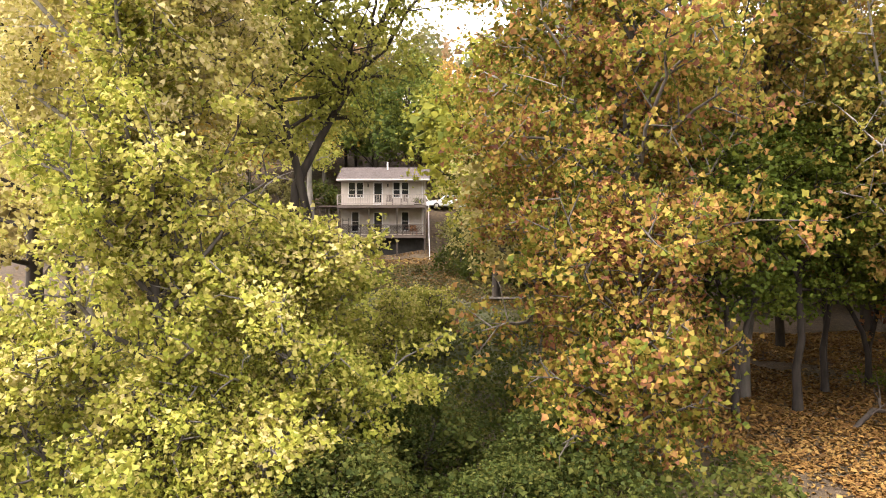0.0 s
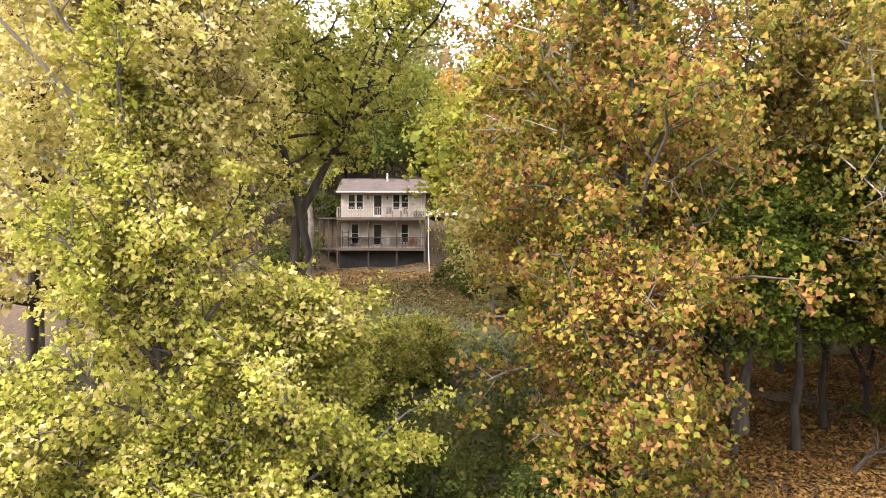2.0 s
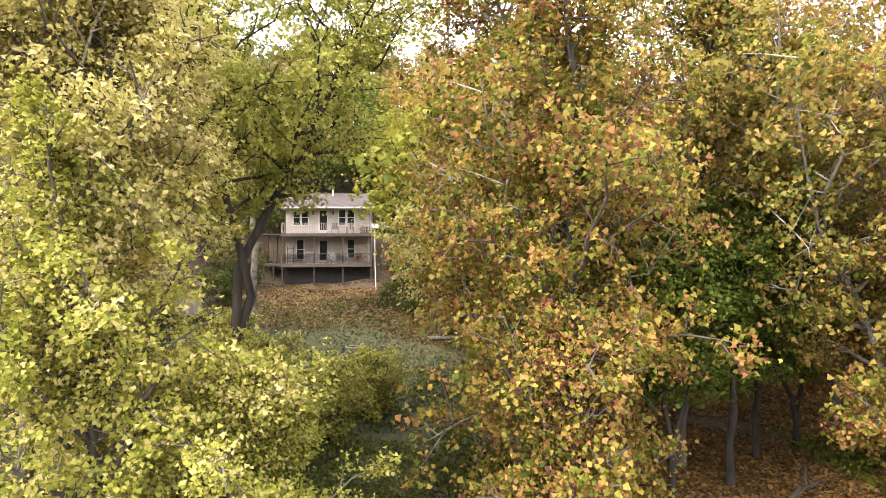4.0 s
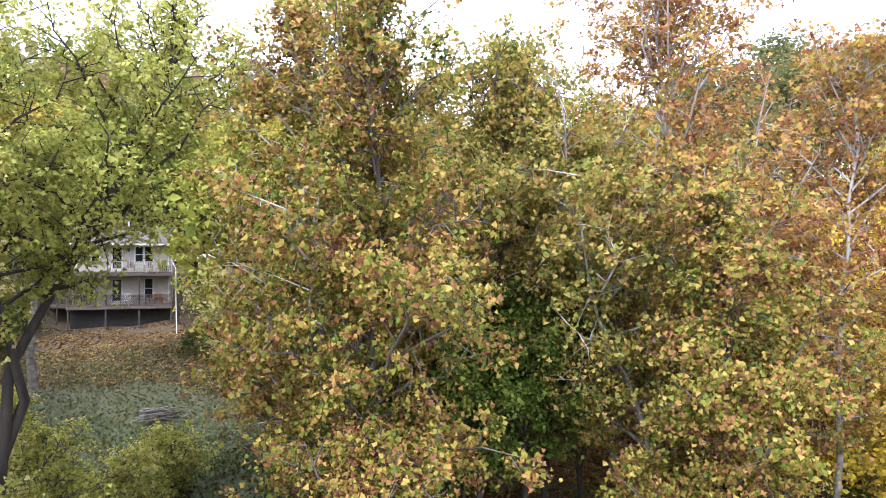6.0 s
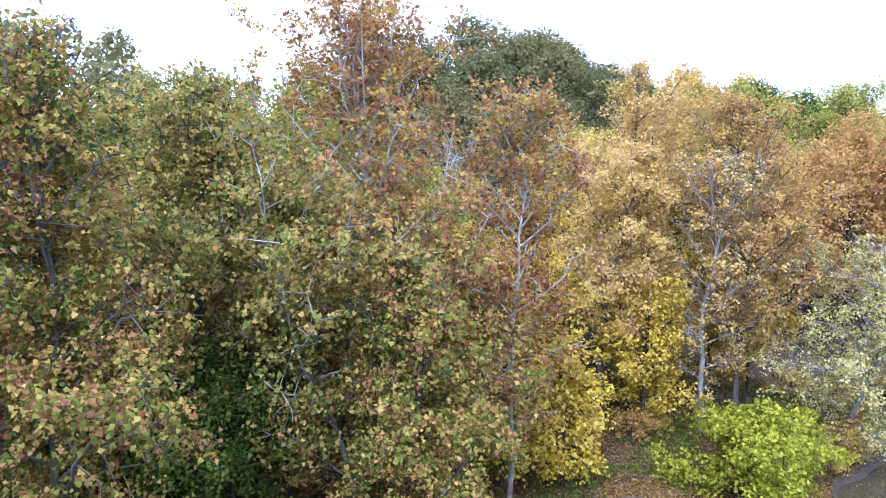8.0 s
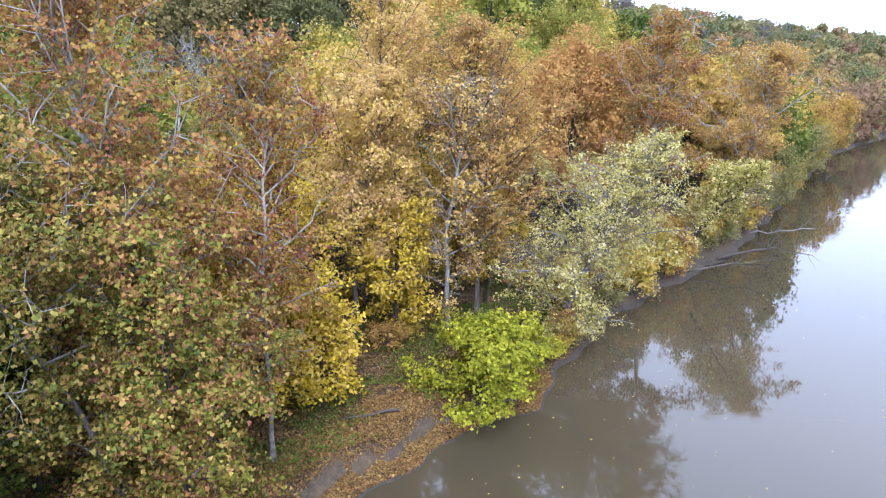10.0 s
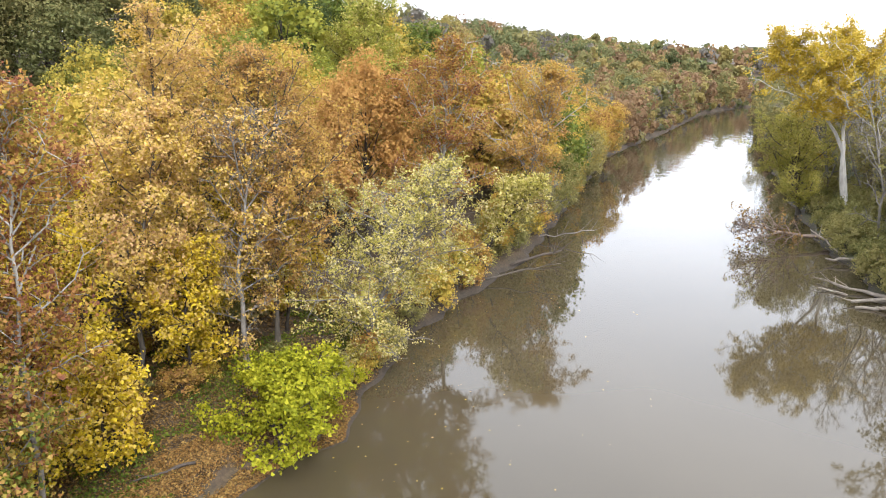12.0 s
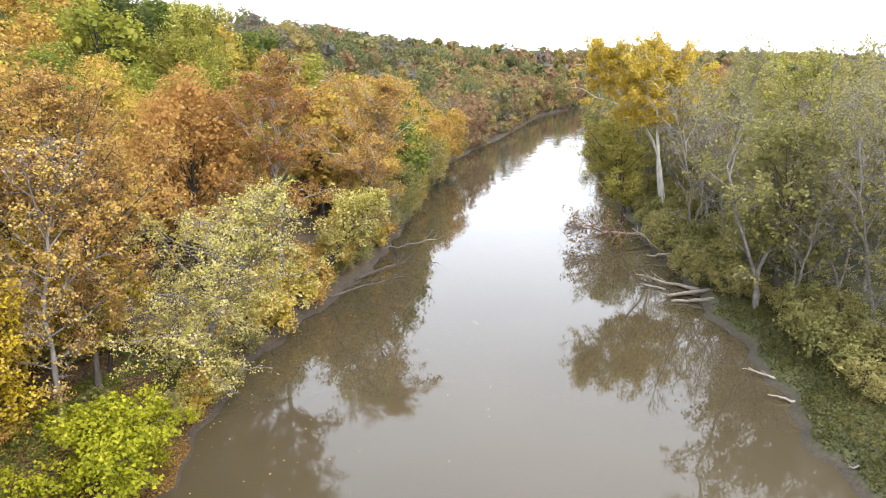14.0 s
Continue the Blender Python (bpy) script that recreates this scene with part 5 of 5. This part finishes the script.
def deck(z, y0, name, rail_mat, lattice, label):
    """A deck in front of the house: boards, beam, posts, rail and balusters."""
    dk = hp(name, boxes((HX0 - 0.2, HX1 + 0.1, y0, y0 + 0.06, z - 0.28, z - 0.03)), DECK_WOOD, label)
    y = y0 + 0.06
    k = 0
    while y < HY - 0.06:
        part("plank", boxes((HX0 - 0.2, HX1 + 0.1, y, min(y + 0.135, HY - 0.03), z - 0.035, z + 0.004 * (k % 2))), DECK_WOOD, dk)
        y += 0.145
        k += 1
    for xx in (HX0 - 0.15, -6.9, -4.3, HX1 + 0.0):
        part("joist", boxes((xx, xx + 0.05, y0 + 0.06, HY - 0.03, z - 0.25, z - 0.04)), DARK_WOOD, dk)
    top = z + 0.95
    part("handrail", boxes((HX0 - 0.2, HX1 + 0.1, y0 - 0.03, y0 + 0.09, top - 0.04, top), bevel=0.008), rail_mat, dk)
    part("bottom_rail", boxes((HX0 - 0.2, HX1 + 0.1, y0 + 0.005, y0 + 0.05, z + 0.08, z + 0.13)), rail_mat, dk)
    for xx in (HX0 - 0.2, HX1 + 0.06):
        part("side_rail", boxes((xx, xx + 0.05, y0 + 0.09, HY - 0.02, top - 0.04, top)), rail_mat, dk)
    for xx in (HX0 - 0.2, -7.65, -5.7, -3.75, HX1 + 0.0):
        part("rail_post", boxes((xx, xx + 0.1, y0 - 0.01, y0 + 0.09, z, top - 0.04)), rail_mat, dk)
    if not lattice:
        x = HX0 - 0.1
        while x < HX1 + 0.05:
            part("baluster", boxes((x, x + 0.04, y0 + 0.01, y0 + 0.045, z + 0.13, top - 0.04)), rail_mat, dk)
            x += 0.16
    else:
        for side_n in (1, -1):
            bm = bmesh.new()
            x = HX0 - 0.9
            while x < HX1 + 0.9:
                a, b = (x, z + 0.13), (x + side_n * 0.78, top - 0.04)
                if min(a[0], b[0]) > HX0 - 0.2 and max(a[0], b[0]) < HX1 + 0.1:
                    q = [bm.verts.new((a[0] + o, y0 + 0.03 + 0.008 * side_n, a[1])) for o in (0, 0.045)] + [bm.verts.new((b[0] + o, y0 + 0.03 + 0.008 * side_n, b[1])) for o in (0.045, 0)]
                    bm.faces.new(q)
                x += 0.14
            bmesh.ops.solidify(bm, geom=bm.faces[:], thickness=0.008)
            part("lattice", bm, rail_mat, dk)
    return dk


deck(UP, 65.7, "upper_deck", RAIL_PAINT, False, "upper deck with a pale baluster railing")
deck(LOW, 65.4, "lower_deck", DECK_WOOD, True, "lower deck with a brown lattice railing")
for xx in (HX0 - 0.15, -6.9, -4.3, HX1 - 0.05):
    hp("deck_post", boxes((xx, xx + 0.11, 65.78, 65.89, LOW, UP - 0.28)), DARK_WOOD)
    gz = min(ground_z(xx, 65.6), LOW - 0.5) - 0.3
    hp("deck_post", boxes((xx, xx + 0.13, 65.5, 65.63, gz, LOW - 0.28)), DARK_WOOD)
# a short side landing with its posts
landing = hp("side_landing", boxes((-11.6, HX0 - 0.22, 66.4, 69.0, LOW - 0.2, LOW)), DECK_WOOD, "short side landing of weathered wood")
for xx in (-11.55, -10.7):
    for yy in (66.45, 68.9):
        part("post", boxes((xx, xx + 0.1, yy, yy + 0.1, 6.4, 12.0)), DARK_WOOD, landing)
part("roof_slab", boxes((-11.7, HX0 - 0.22, 66.3, 69.1, 12.0, 12.12)), DARK_WOOD, landing)


# ---------------------------------------------------------------- things on and by the house
def deck_chair(x, y, z, turn, mat, label):
    ob = thing("deck_chair", x, y, z, label, "chair", "deck chairs")
    ob.rotation_euler = (0, 0, turn)
    part("seat", boxes(*[(-0.27, 0.27, -0.27 + k * 0.11, -0.18 + k * 0.11, 0.36, 0.39) for k in range(5)], bevel=0.006), mat, ob)
    bk = bmesh.new()
    for k in range(5):
        box(bk, -0.27 + k * 0.112, -0.18 + k * 0.112, 0.24, 0.27, 0.4, 1.0 - 0.03 * abs(k - 2))
    part("backrest", bk, mat, ob)
    for sx in (-0.31, 0.27):
        part("armrest", boxes((sx, sx + 0.05, -0.3, 0.28, 0.58, 0.61), bevel=0.008), mat, ob)
        for sy in (-0.28, 0.22):
            part("leg", boxes((sx, sx + 0.05, sy, sy + 0.05, 0, 0.58)), mat, ob)
    return ob


deck_chair(-5.0, 66.5, UP, 0.1, DECK_WOOD, "weathered slatted wooden armchair on the upper deck")
deck_chair(-3.6, 66.5, UP, -0.1, DECK_WOOD, "weathered slatted wooden armchair beside the window")
deck_chair(-2.75, 66.3, LOW, 0.2, RED_WOOD, "red-brown wooden armchair on the lower deck")
deck_chair(-5.3, 66.2, LOW, -0.3, TRIM_WHITE, "white plastic armchair on the lower deck")
plant_box = thing("planter", -2.3, 66.0, UP, "low planter box with green leaves on the upper deck", "planter")
part("box", boxes((-0.4, 0.4, -0.15, 0.15, 0, 0.3), bevel=0.01), DARK_WOOD, plant_box)
pr = np.random.default_rng(5)
part_mesh("plant", mesh_np("plant", *leaves_at(pr, pr.normal(size=(160, 3)) * np.array([0.28, 0.1, 0.12]) + np.array([0, 0, 0.42]), 0.12), LEAF_VINE), plant_box)
stool = thing("folding_table", -3.15, 66.4, LOW, "small tan folding table leaning by the lower window", "table")
part("tabletop", boxes((-0.35, 0.35, -0.25, 0.25, 0.68, 0.71), bevel=0.008), RED_WOOD, stool)
for sx in (-0.31, 0.27):
    for sy in (-0.22, 0.18):
        part("leg", boxes((sx, sx + 0.04, sy, sy + 0.04, 0, 0.68)), DARK_WOOD, stool)
shelf = thing("plant_stand", -9.1, 66.7, LOW, "tall dark slatted plant stand against the wall", "stand")
for k in range(4):
    part("shelf", boxes((-0.3, 0.3, -0.15, 0.15, 0.2 + k * 0.4, 0.23 + k * 0.4)), DARK_WOOD, shelf)
for sx in (-0.3, 0.26):
    for sy in (-0.15, 0.11):
        part("post", boxes((sx, sx + 0.04, sy, sy + 0.04, 0, 1.6)), DARK_WOOD, shelf)


def car(x, y, turn, mat, label):
    z = ground_z(x, y)
    ob = thing("car", x, y, z, label, "car", "parked cars")
    ob.rotation_euler = (0, 0, turn)

    def shell(profile, half, taper):
        bm = bmesh.new()
        l = [bm.verts.new((px, -half * taper(pz), pz)) for px, pz in profile]
        r = [bm.verts.new((px, half * taper(pz), pz)) for px, pz in profile]
        bm.faces.new(l), bm.faces.new(r[::-1])
        n = len(profile)
        for i in range(n):
            bm.faces.new((l[i], r[i], r[(i + 1) % n], l[(i + 1) % n]))
        bmesh.ops.bevel(bm, geom=bm.edges[:], offset=0.05, segments=2, affect="EDGES")
        return bm

    part("body", shell([(-2.2, 0.35), (2.2, 0.35), (2.25, 0.7), (2.1, 0.85), (1.1, 0.98), (-1.9, 1.0), (-2.2, 0.85)], 0.88, lambda v: 1.0), mat, ob)
    part("cabin", shell([(-1.7, 0.96), (1.0, 0.96), (0.35, 1.48), (-1.2, 1.5)], 0.8, lambda v: 1.0 - 0.22 * (v - 0.96)), mat, ob)
    for sy in (-1, 1):
        part("side_window", plate(bmesh.new(), [(-1.4, 0, 1.05), (0.72, 0, 1.05), (0.28, 0, 1.4), (-1.1, 0, 1.42)], 0.01), GLASS, ob).location = (0, sy * 0.765 - 0.005, 0)
    part("windscreen", boxes((-0.005, 0.005, -0.62, 0.62, -0.28, 0.28)), GLASS, ob).matrix_basis = pose(0.72, 0, 1.23, 0, -52, 0)
    part("rear_window", boxes((-0.005, 0.005, -0.6, 0.6, -0.26, 0.26)), GLASS, ob).matrix_basis = pose(-1.5, 0, 1.24, 0, 42, 0)
    for wx in (-1.35, 1.4):
        for sy in (-0.84, 0.84):
            bm = bmesh.new()
            bmesh.ops.create_cone(bm, cap_ends=True, segments=20, radius1=0.33, radius2=0.33, depth=0.22)
            bmesh.ops.bevel(bm, geom=[e for e in bm.edges if len(e.link_faces) == 2 and e.calc_face_angle(0) > 1], offset=0.03, segments=2, affect="EDGES")
            wh = part("wheel", bm, RUBBER, ob)
            wh.matrix_basis = pose(wx, sy, 0.33, 90, 0, 0)
            bm = bmesh.new()
            bmesh.ops.create_cone(bm, cap_ends=True, segments=16, radius1=0.2, radius2=0.17, depth=0.24)
            part("rim", bm, TRIM_WHITE, wh)
    for sy in (-0.6, 0.6):
        part("headlight", boxes((2.14, 2.22, sy - 0.15, sy + 0.15, 0.66, 0.8), bevel=0.01), GLASS, ob)
    return ob


car(0.3, 78.3, radians(200), CAR_WHITE, "white car parked on the slope beside the house")
car(4.6, 79.8, radians(190), CAR_BLUE, "dark blue car parked behind the white one")

shed = thing("shed", -15.2, 52.5, ground_z(-15.2, 52.5), "small white-fronted shed raised on dark posts", "shed")
part("wall", boxes((-1.1, 1.1, 0, 0.1, 1.0, 3.1), (-1.1, -1.0, 0.1, 2.2, 1.0, 3.1), (1.0, 1.1, 0.1, 2.2, 1.0, 3.1), (-1.0, 1.0, 2.1, 2.2, 1.0, 3.1)), SIDING, shed)
part("door", boxes((-0.1, 0.75, -0.04, -0.005, 1.05, 2.9), bevel=0.01), TRIM_WHITE, shed, "white plank door")
part("roof", plate(bmesh.new(), [(-1.4, -0.3, 3.1), (1.4, -0.3, 3.1), (0, -0.3, 3.8)], 2.8), SHINGLE, shed)
part("floor", boxes((-1.25, 1.25, -0.2, 2.3, 0.85, 1.0)), DARK_WOOD, shed)
for sx in (-1.1, 1.0):
    for sy in (0, 2.0):
        part("post", boxes((sx, sx + 0.12, sy, sy + 0.12, -0.8, 0.85)), DARK_WOOD, shed)


# ---------------------------------------------------------------- wood piles, logs and driftwood
def stick(rs, length, r, bend=0.12, sides=6):
    q = np.linspace(0, 1, 7)
    pts = np.stack([q * length - length / 2, np.sin(q * 3 + rs.uniform(0, 6)) * bend * length * 0.5, np.sin(q * 2.4 + rs.uniform(0, 6)) * bend * length * 0.16], -1)
    pts[1:-1] += rs.normal(size=(5, 3)) * 0.018 * length
    return pts, r * (1.1 - 0.6 * q) * rs.uniform(0.78, 1.2, 7)


def capped(points, radii, sides=8):
    """A tube whose two ends close."""
    p = [points[0] + (points[0] - points[1]) * 0.01, *points, points[-1] + (points[-1] - points[-2]) * 0.01]
    return tube(np.array(p), [0.004, *radii, 0.004], sides)


pile_rng = np.random.default_rng(77)
pile = thing("brush_pile", -1.7, 47.2, ground_z(-1.7, 47.2), "heap of cut branches and logs on the grass", "brush pile")
for k in range(26):
    pts, rad = stick(pile_rng, pile_rng.uniform(1.2, 2.6), pile_rng.uniform(0.03, 0.09))
    v, f = capped(pts, rad, 6)
    ob = part_mesh("branch", mesh_np("branch", v, f, DARK_WOOD if k % 3 == 0 else TWIG_GREY, True), pile)
    ob.matrix_basis = pose(pile_rng.normal() * 0.35, pile_rng.normal() * 0.3, 0.12 + 0.03 * k * pile_rng.uniform(0.5, 1.1), pile_rng.uniform(-9, 9), pile_rng.uniform(-14, 14), pile_rng.uniform(-40, 40))
boards = thing("board_stack", 4.2, 50.5, ground_z(4.2, 50.5), "low stack of grey weathered boards in the grass", "boards")
for k in range(5):
    part("board", boxes((-1.5, 1.4 + 0.1 * (k % 3), -0.5 + k * 0.21, -0.31 + k * 0.21, 0.02 + 0.05 * (k % 2), 0.07 + 0.05 * (k % 2)), bevel=0.006), TWIG_GREY, boards)


def log(x, y, z, length, r, turn, tilt, mat, label, twigs=0, seed=1, bend=0.1, name="log", category="log"):
    rs = np.random.default_rng(seed)
    ob = thing(name, x, y, z, label, category)
    ob.rotation_euler = (0, -tilt, turn)
    pts, rad = stick(rs, length, r, bend)
    part_mesh("stem", mesh_np("stem", *capped(pts, rad, 10), mat, True), ob)
    for k in range(twigs):
        f = rs.uniform(0.35, 1.0)
        b0 = np.array([np.interp(f, np.linspace(0, 1, 7), pts[:, a]) for a in range(3)])
        d = np.array([rs.uniform(0.3, 1.0), rs.normal() * 0.7, abs(rs.normal()) * 0.5 + 0.1])
        d /= np.linalg.norm(d)
        tl = length * rs.uniform(0.18, 0.4)
        q = np.linspace(0, 1, 5)
        tp = b0 + d * (q * tl)[:, None] + rs.normal(size=(5, 3)) * 0.05 * tl * q[:, None]
        part_mesh("branch", mesh_np("branch", *capped(tp, r * 0.35 * (1 - 0.8 * q), 6), mat, True), ob)
    return ob


# across the far bank
log(81.5, -29.6, 0.35, 6.0, 0.3, radians(104), radians(-2), DRIFTWOOD, "thick bleached log lying off the muddy bank", 1, 1, 0.08)
log(79.2, -29.2, 0.25, 5.0, 0.24, radians(84), radians(-3), DRIFTWOOD, "bleached log beside a thicker one at the water's edge", 1, 2, 0.05)
log(86.0, -28.0, 0.3, 8.0, 0.2, radians(48), radians(2), DRIFTWOOD, "long bleached trunk with broken branches in the shallows", 5, 3, 0.12)
log(97.3, -30.4, 0.7, 5.0, 0.22, radians(95), radians(0), DRIFTWOOD, "short bleached log on the bank", 0, 4, 0.04)
log(100.5, -29.3, 1.5, 6.5, 0.13, radians(45), radians(28), DRIFTWOOD, "pale bare branch rising from a fallen log", 2, 5, 0.14)
log(84.5, -25.8, 0.12, 3.0, 0.14, radians(60), radians(6), DRIFTWOOD, "small bleached branch stub standing in the river", 0, 6, 0.1)
log(59.5, -29.3, 0.3, 3.2, 0.13, radians(35), radians(6), DRIFTWOOD, "forked pale driftwood on the muddy edge", 3, 7, 0.15)
log(55.6, -29.0, 0.25, 2.0, 0.1, radians(70), radians(3), DRIFTWOOD, "small pale driftwood stick at the waterline", 0, 8, 0.12)
log(45.5, -30.0, 0.5, 2.6, 0.08, radians(110), radians(15), TWIG_GREY, "grey root end poking from the bank", 3, 9, 0.15)


def fallen_tree():
    wood, crown = grow(seed=301, height=13.0, radius=4.2, base=0.3, limbs=26, twigs=9, leaves=700, leaf=0.3, trunk=0.3, clump=0.35, fine=3, twig_r=0.03, steep=8, profile="round")
    ob = thing("fallen_tree", 107.0, -31.0, 0.9, "uprooted brown tree fallen into the river with bare twigs", "tree")
    ob.rotation_euler = (radians(-83), 0, radians(12))
    part_mesh("trunk", mesh_np("trunk", *wood, rough_material("dead_bark", (0.09, 0.065, 0.05), (0.24, 0.18, 0.145), 4, 0.9, 0.4), True), ob)
    part_mesh("crown", mesh_np("crown", *crown, LEAF_LITTER), ob)


fallen_tree()
# along the near bank
log(80.0, 7.5, 1.3, 9.0, 0.09, radians(-60), radians(10), BARK_GREY, "grey branch hanging out over the water", 7, 11, 0.14, "fallen_branch", "branch")
log(100.0, 4.5, 1.0, 8.0, 0.09, radians(-75), radians(8), TWIG_GREY, "bare grey branch reaching into the river", 8, 12, 0.12, "fallen_branch", "branch")
log(88.0, 7.0, 0.7, 8.0, 0.2, radians(-50), radians(4), DARK_WOOD, "dark fallen trunk at the river's edge", 5, 13, 0.1)
log(14.6, 24.5, ground_z(14.6, 24.5) + 0.3, 4.0, 0.11, radians(25), radians(10), DARK_WOOD, "dark fallen branch on the leaf litter", 3, 14, 0.15, "fallen_branch", "branch")
log(33.5, 21.5, ground_z(33.5, 21.5) + 0.15, 3.5, 0.1, radians(140), radians(2), DARK_WOOD, "dark branch lying on the bank", 2, 15, 0.1, "fallen_branch", "branch")


# ---------------------------------------------------------------- ground cover
def cover(name, n, x0, x1, y0, y1, size, high, mat, label, category, seed, keep, up=0.5, lumps=0.35, corners=4):
    """Loose leaves and low plants spread over the ground."""
    r = np.random.default_rng(seed)
    x, y = r.uniform(x0, x1, n), r.uniform(y0, y1, n)
    ok = keep(x, y)
    x, y = x[ok], y[ok]
    lump = np.clip(0.5 + 0.5 * smooth_noise(x * 2.3, y * 2.3, seed), 0, 1) ** 1.5
    z = land(x, y) + 0.03 + high * lump * r.uniform(0, 1, len(x)) ** 0.7
    v, f = leaves_at(r, np.stack([x, y, z], -1), size, corners, up, 0.45)
    tagged(new(name, mesh_np(name, v, f, mat)), label, category, kind="stuff")


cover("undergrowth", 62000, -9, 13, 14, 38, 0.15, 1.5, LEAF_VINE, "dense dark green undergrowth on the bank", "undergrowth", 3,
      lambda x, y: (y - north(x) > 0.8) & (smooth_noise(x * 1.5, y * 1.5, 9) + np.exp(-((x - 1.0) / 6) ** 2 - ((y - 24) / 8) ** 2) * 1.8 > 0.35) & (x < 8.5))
cover("undergrowth", 70000, 38, 128, -50, -28, 0.16, 1.3, LEAF_BANK, "tangle of green vines over the far bank", "undergrowth", 4,
      lambda x, y: (south(x) - y > 0.9 + 0.8 * smooth_noise(x * 2, y, 1)) & (south(x) - y < 15))
cover("bank_grass", 26000, 36, 75, -42, -28, 0.2, 0.3, GRASS, "yellow-green grass on the far bank", "grass", 5,
      lambda x, y: (south(x) - y > 0.6) & (south(x) - y < 9), 0.1)
cover("fallen_leaves", 52000, 8, 64, 13, 38, 0.14, 0.05, LEAF_LITTER, "brown and gold fallen leaves on the bank", "leaves", 6,
      lambda x, y: (y - north(x) > 0.5) & (y - north(x) < 18), 2.0)
cover("fallen_leaves", 34000, 24, 52, 13, 34, 0.13, 0.25, LEAF_LITTER, "carpet of brown and gold leaves under the trees", "leaves", 16,
      lambda x, y: (y - north(x) > 0.3) & (y - north(x) < 15), 1.2)
cover("fallen_leaves", 40000, 8, 27, 19, 44, 0.16, 0.06, LEAF_RUST_LITTER, "rust and orange leaves covering the slope under the trees", "leaves", 18,
      lambda x, y: (y - north(x) > 3.0) & (smooth_noise(x, y, 3) > -0.75), 2.0)
cover("fallen_leaves", 110000, 10, 47, 10, 24, 0.12, 0.05, LEAF_RUST_LITTER, "tan and brown leaves washed along the water's edge", "leaves", 19,
      lambda x, y: (y - north(x) > 0.25) & (y - north(x) < 5.5), 2.0)
cover("low_plants", 46000, 18, 62, 13, 32, 0.15, 0.7, LEAF_UNDER, "patches of low green plants among fallen leaves", "plants", 8,
      lambda x, y: (y - north(x) > 2.6) & ((smooth_noise(x * 1.3, y * 1.3, 5) > 0.25) | ((y - north(x) < 11) & (smooth_noise(x * 2.3, y * 2.3, 6) > -0.1))))
cover("meadow_grass", 46000, -22, 8, 14, 60, 0.15, 0.3, GRASS, "rough grass in the clearing below the house", "grass", 10,
      lambda x, y: (y - north(x) > 1.0) & ((x < -6) | (y > 33)), 0.0)
cover("fallen_leaves", 22000, -14, 6, 46, 68, 0.17, 0.06, LEAF_LITTER, "red-brown leaves lying below the house", "leaves", 12,
      lambda x, y: (y < 65.9) & (smooth_noise(x, y, 4) + (y - 52) / 8 > -0.2), 2.0)


def floating():
    r = np.random.default_rng(15)
    x, y = r.uniform(26, 75, 520), r.uniform(-8, 15, 520)
    ok = (north(x) - y > 0.2) & (r.uniform(0, 1, 520) < np.exp(-(north(x) - y) / 8))
    c = np.stack([x[ok], y[ok], np.full(ok.sum(), 0.012)], -1)
    v, f = leaves_at(r, c, 0.11, 4, 60.0, 0.5)
    v[:, 2] = 0.008 + (v[:, 2] - 0.012) * 0.1
    return v, f


tagged(new("floating_leaves", mesh_np("floating_leaves", *floating(), LEAF_PEACH)), "pale leaves drifting on the brown water", "leaves", kind="stuff")
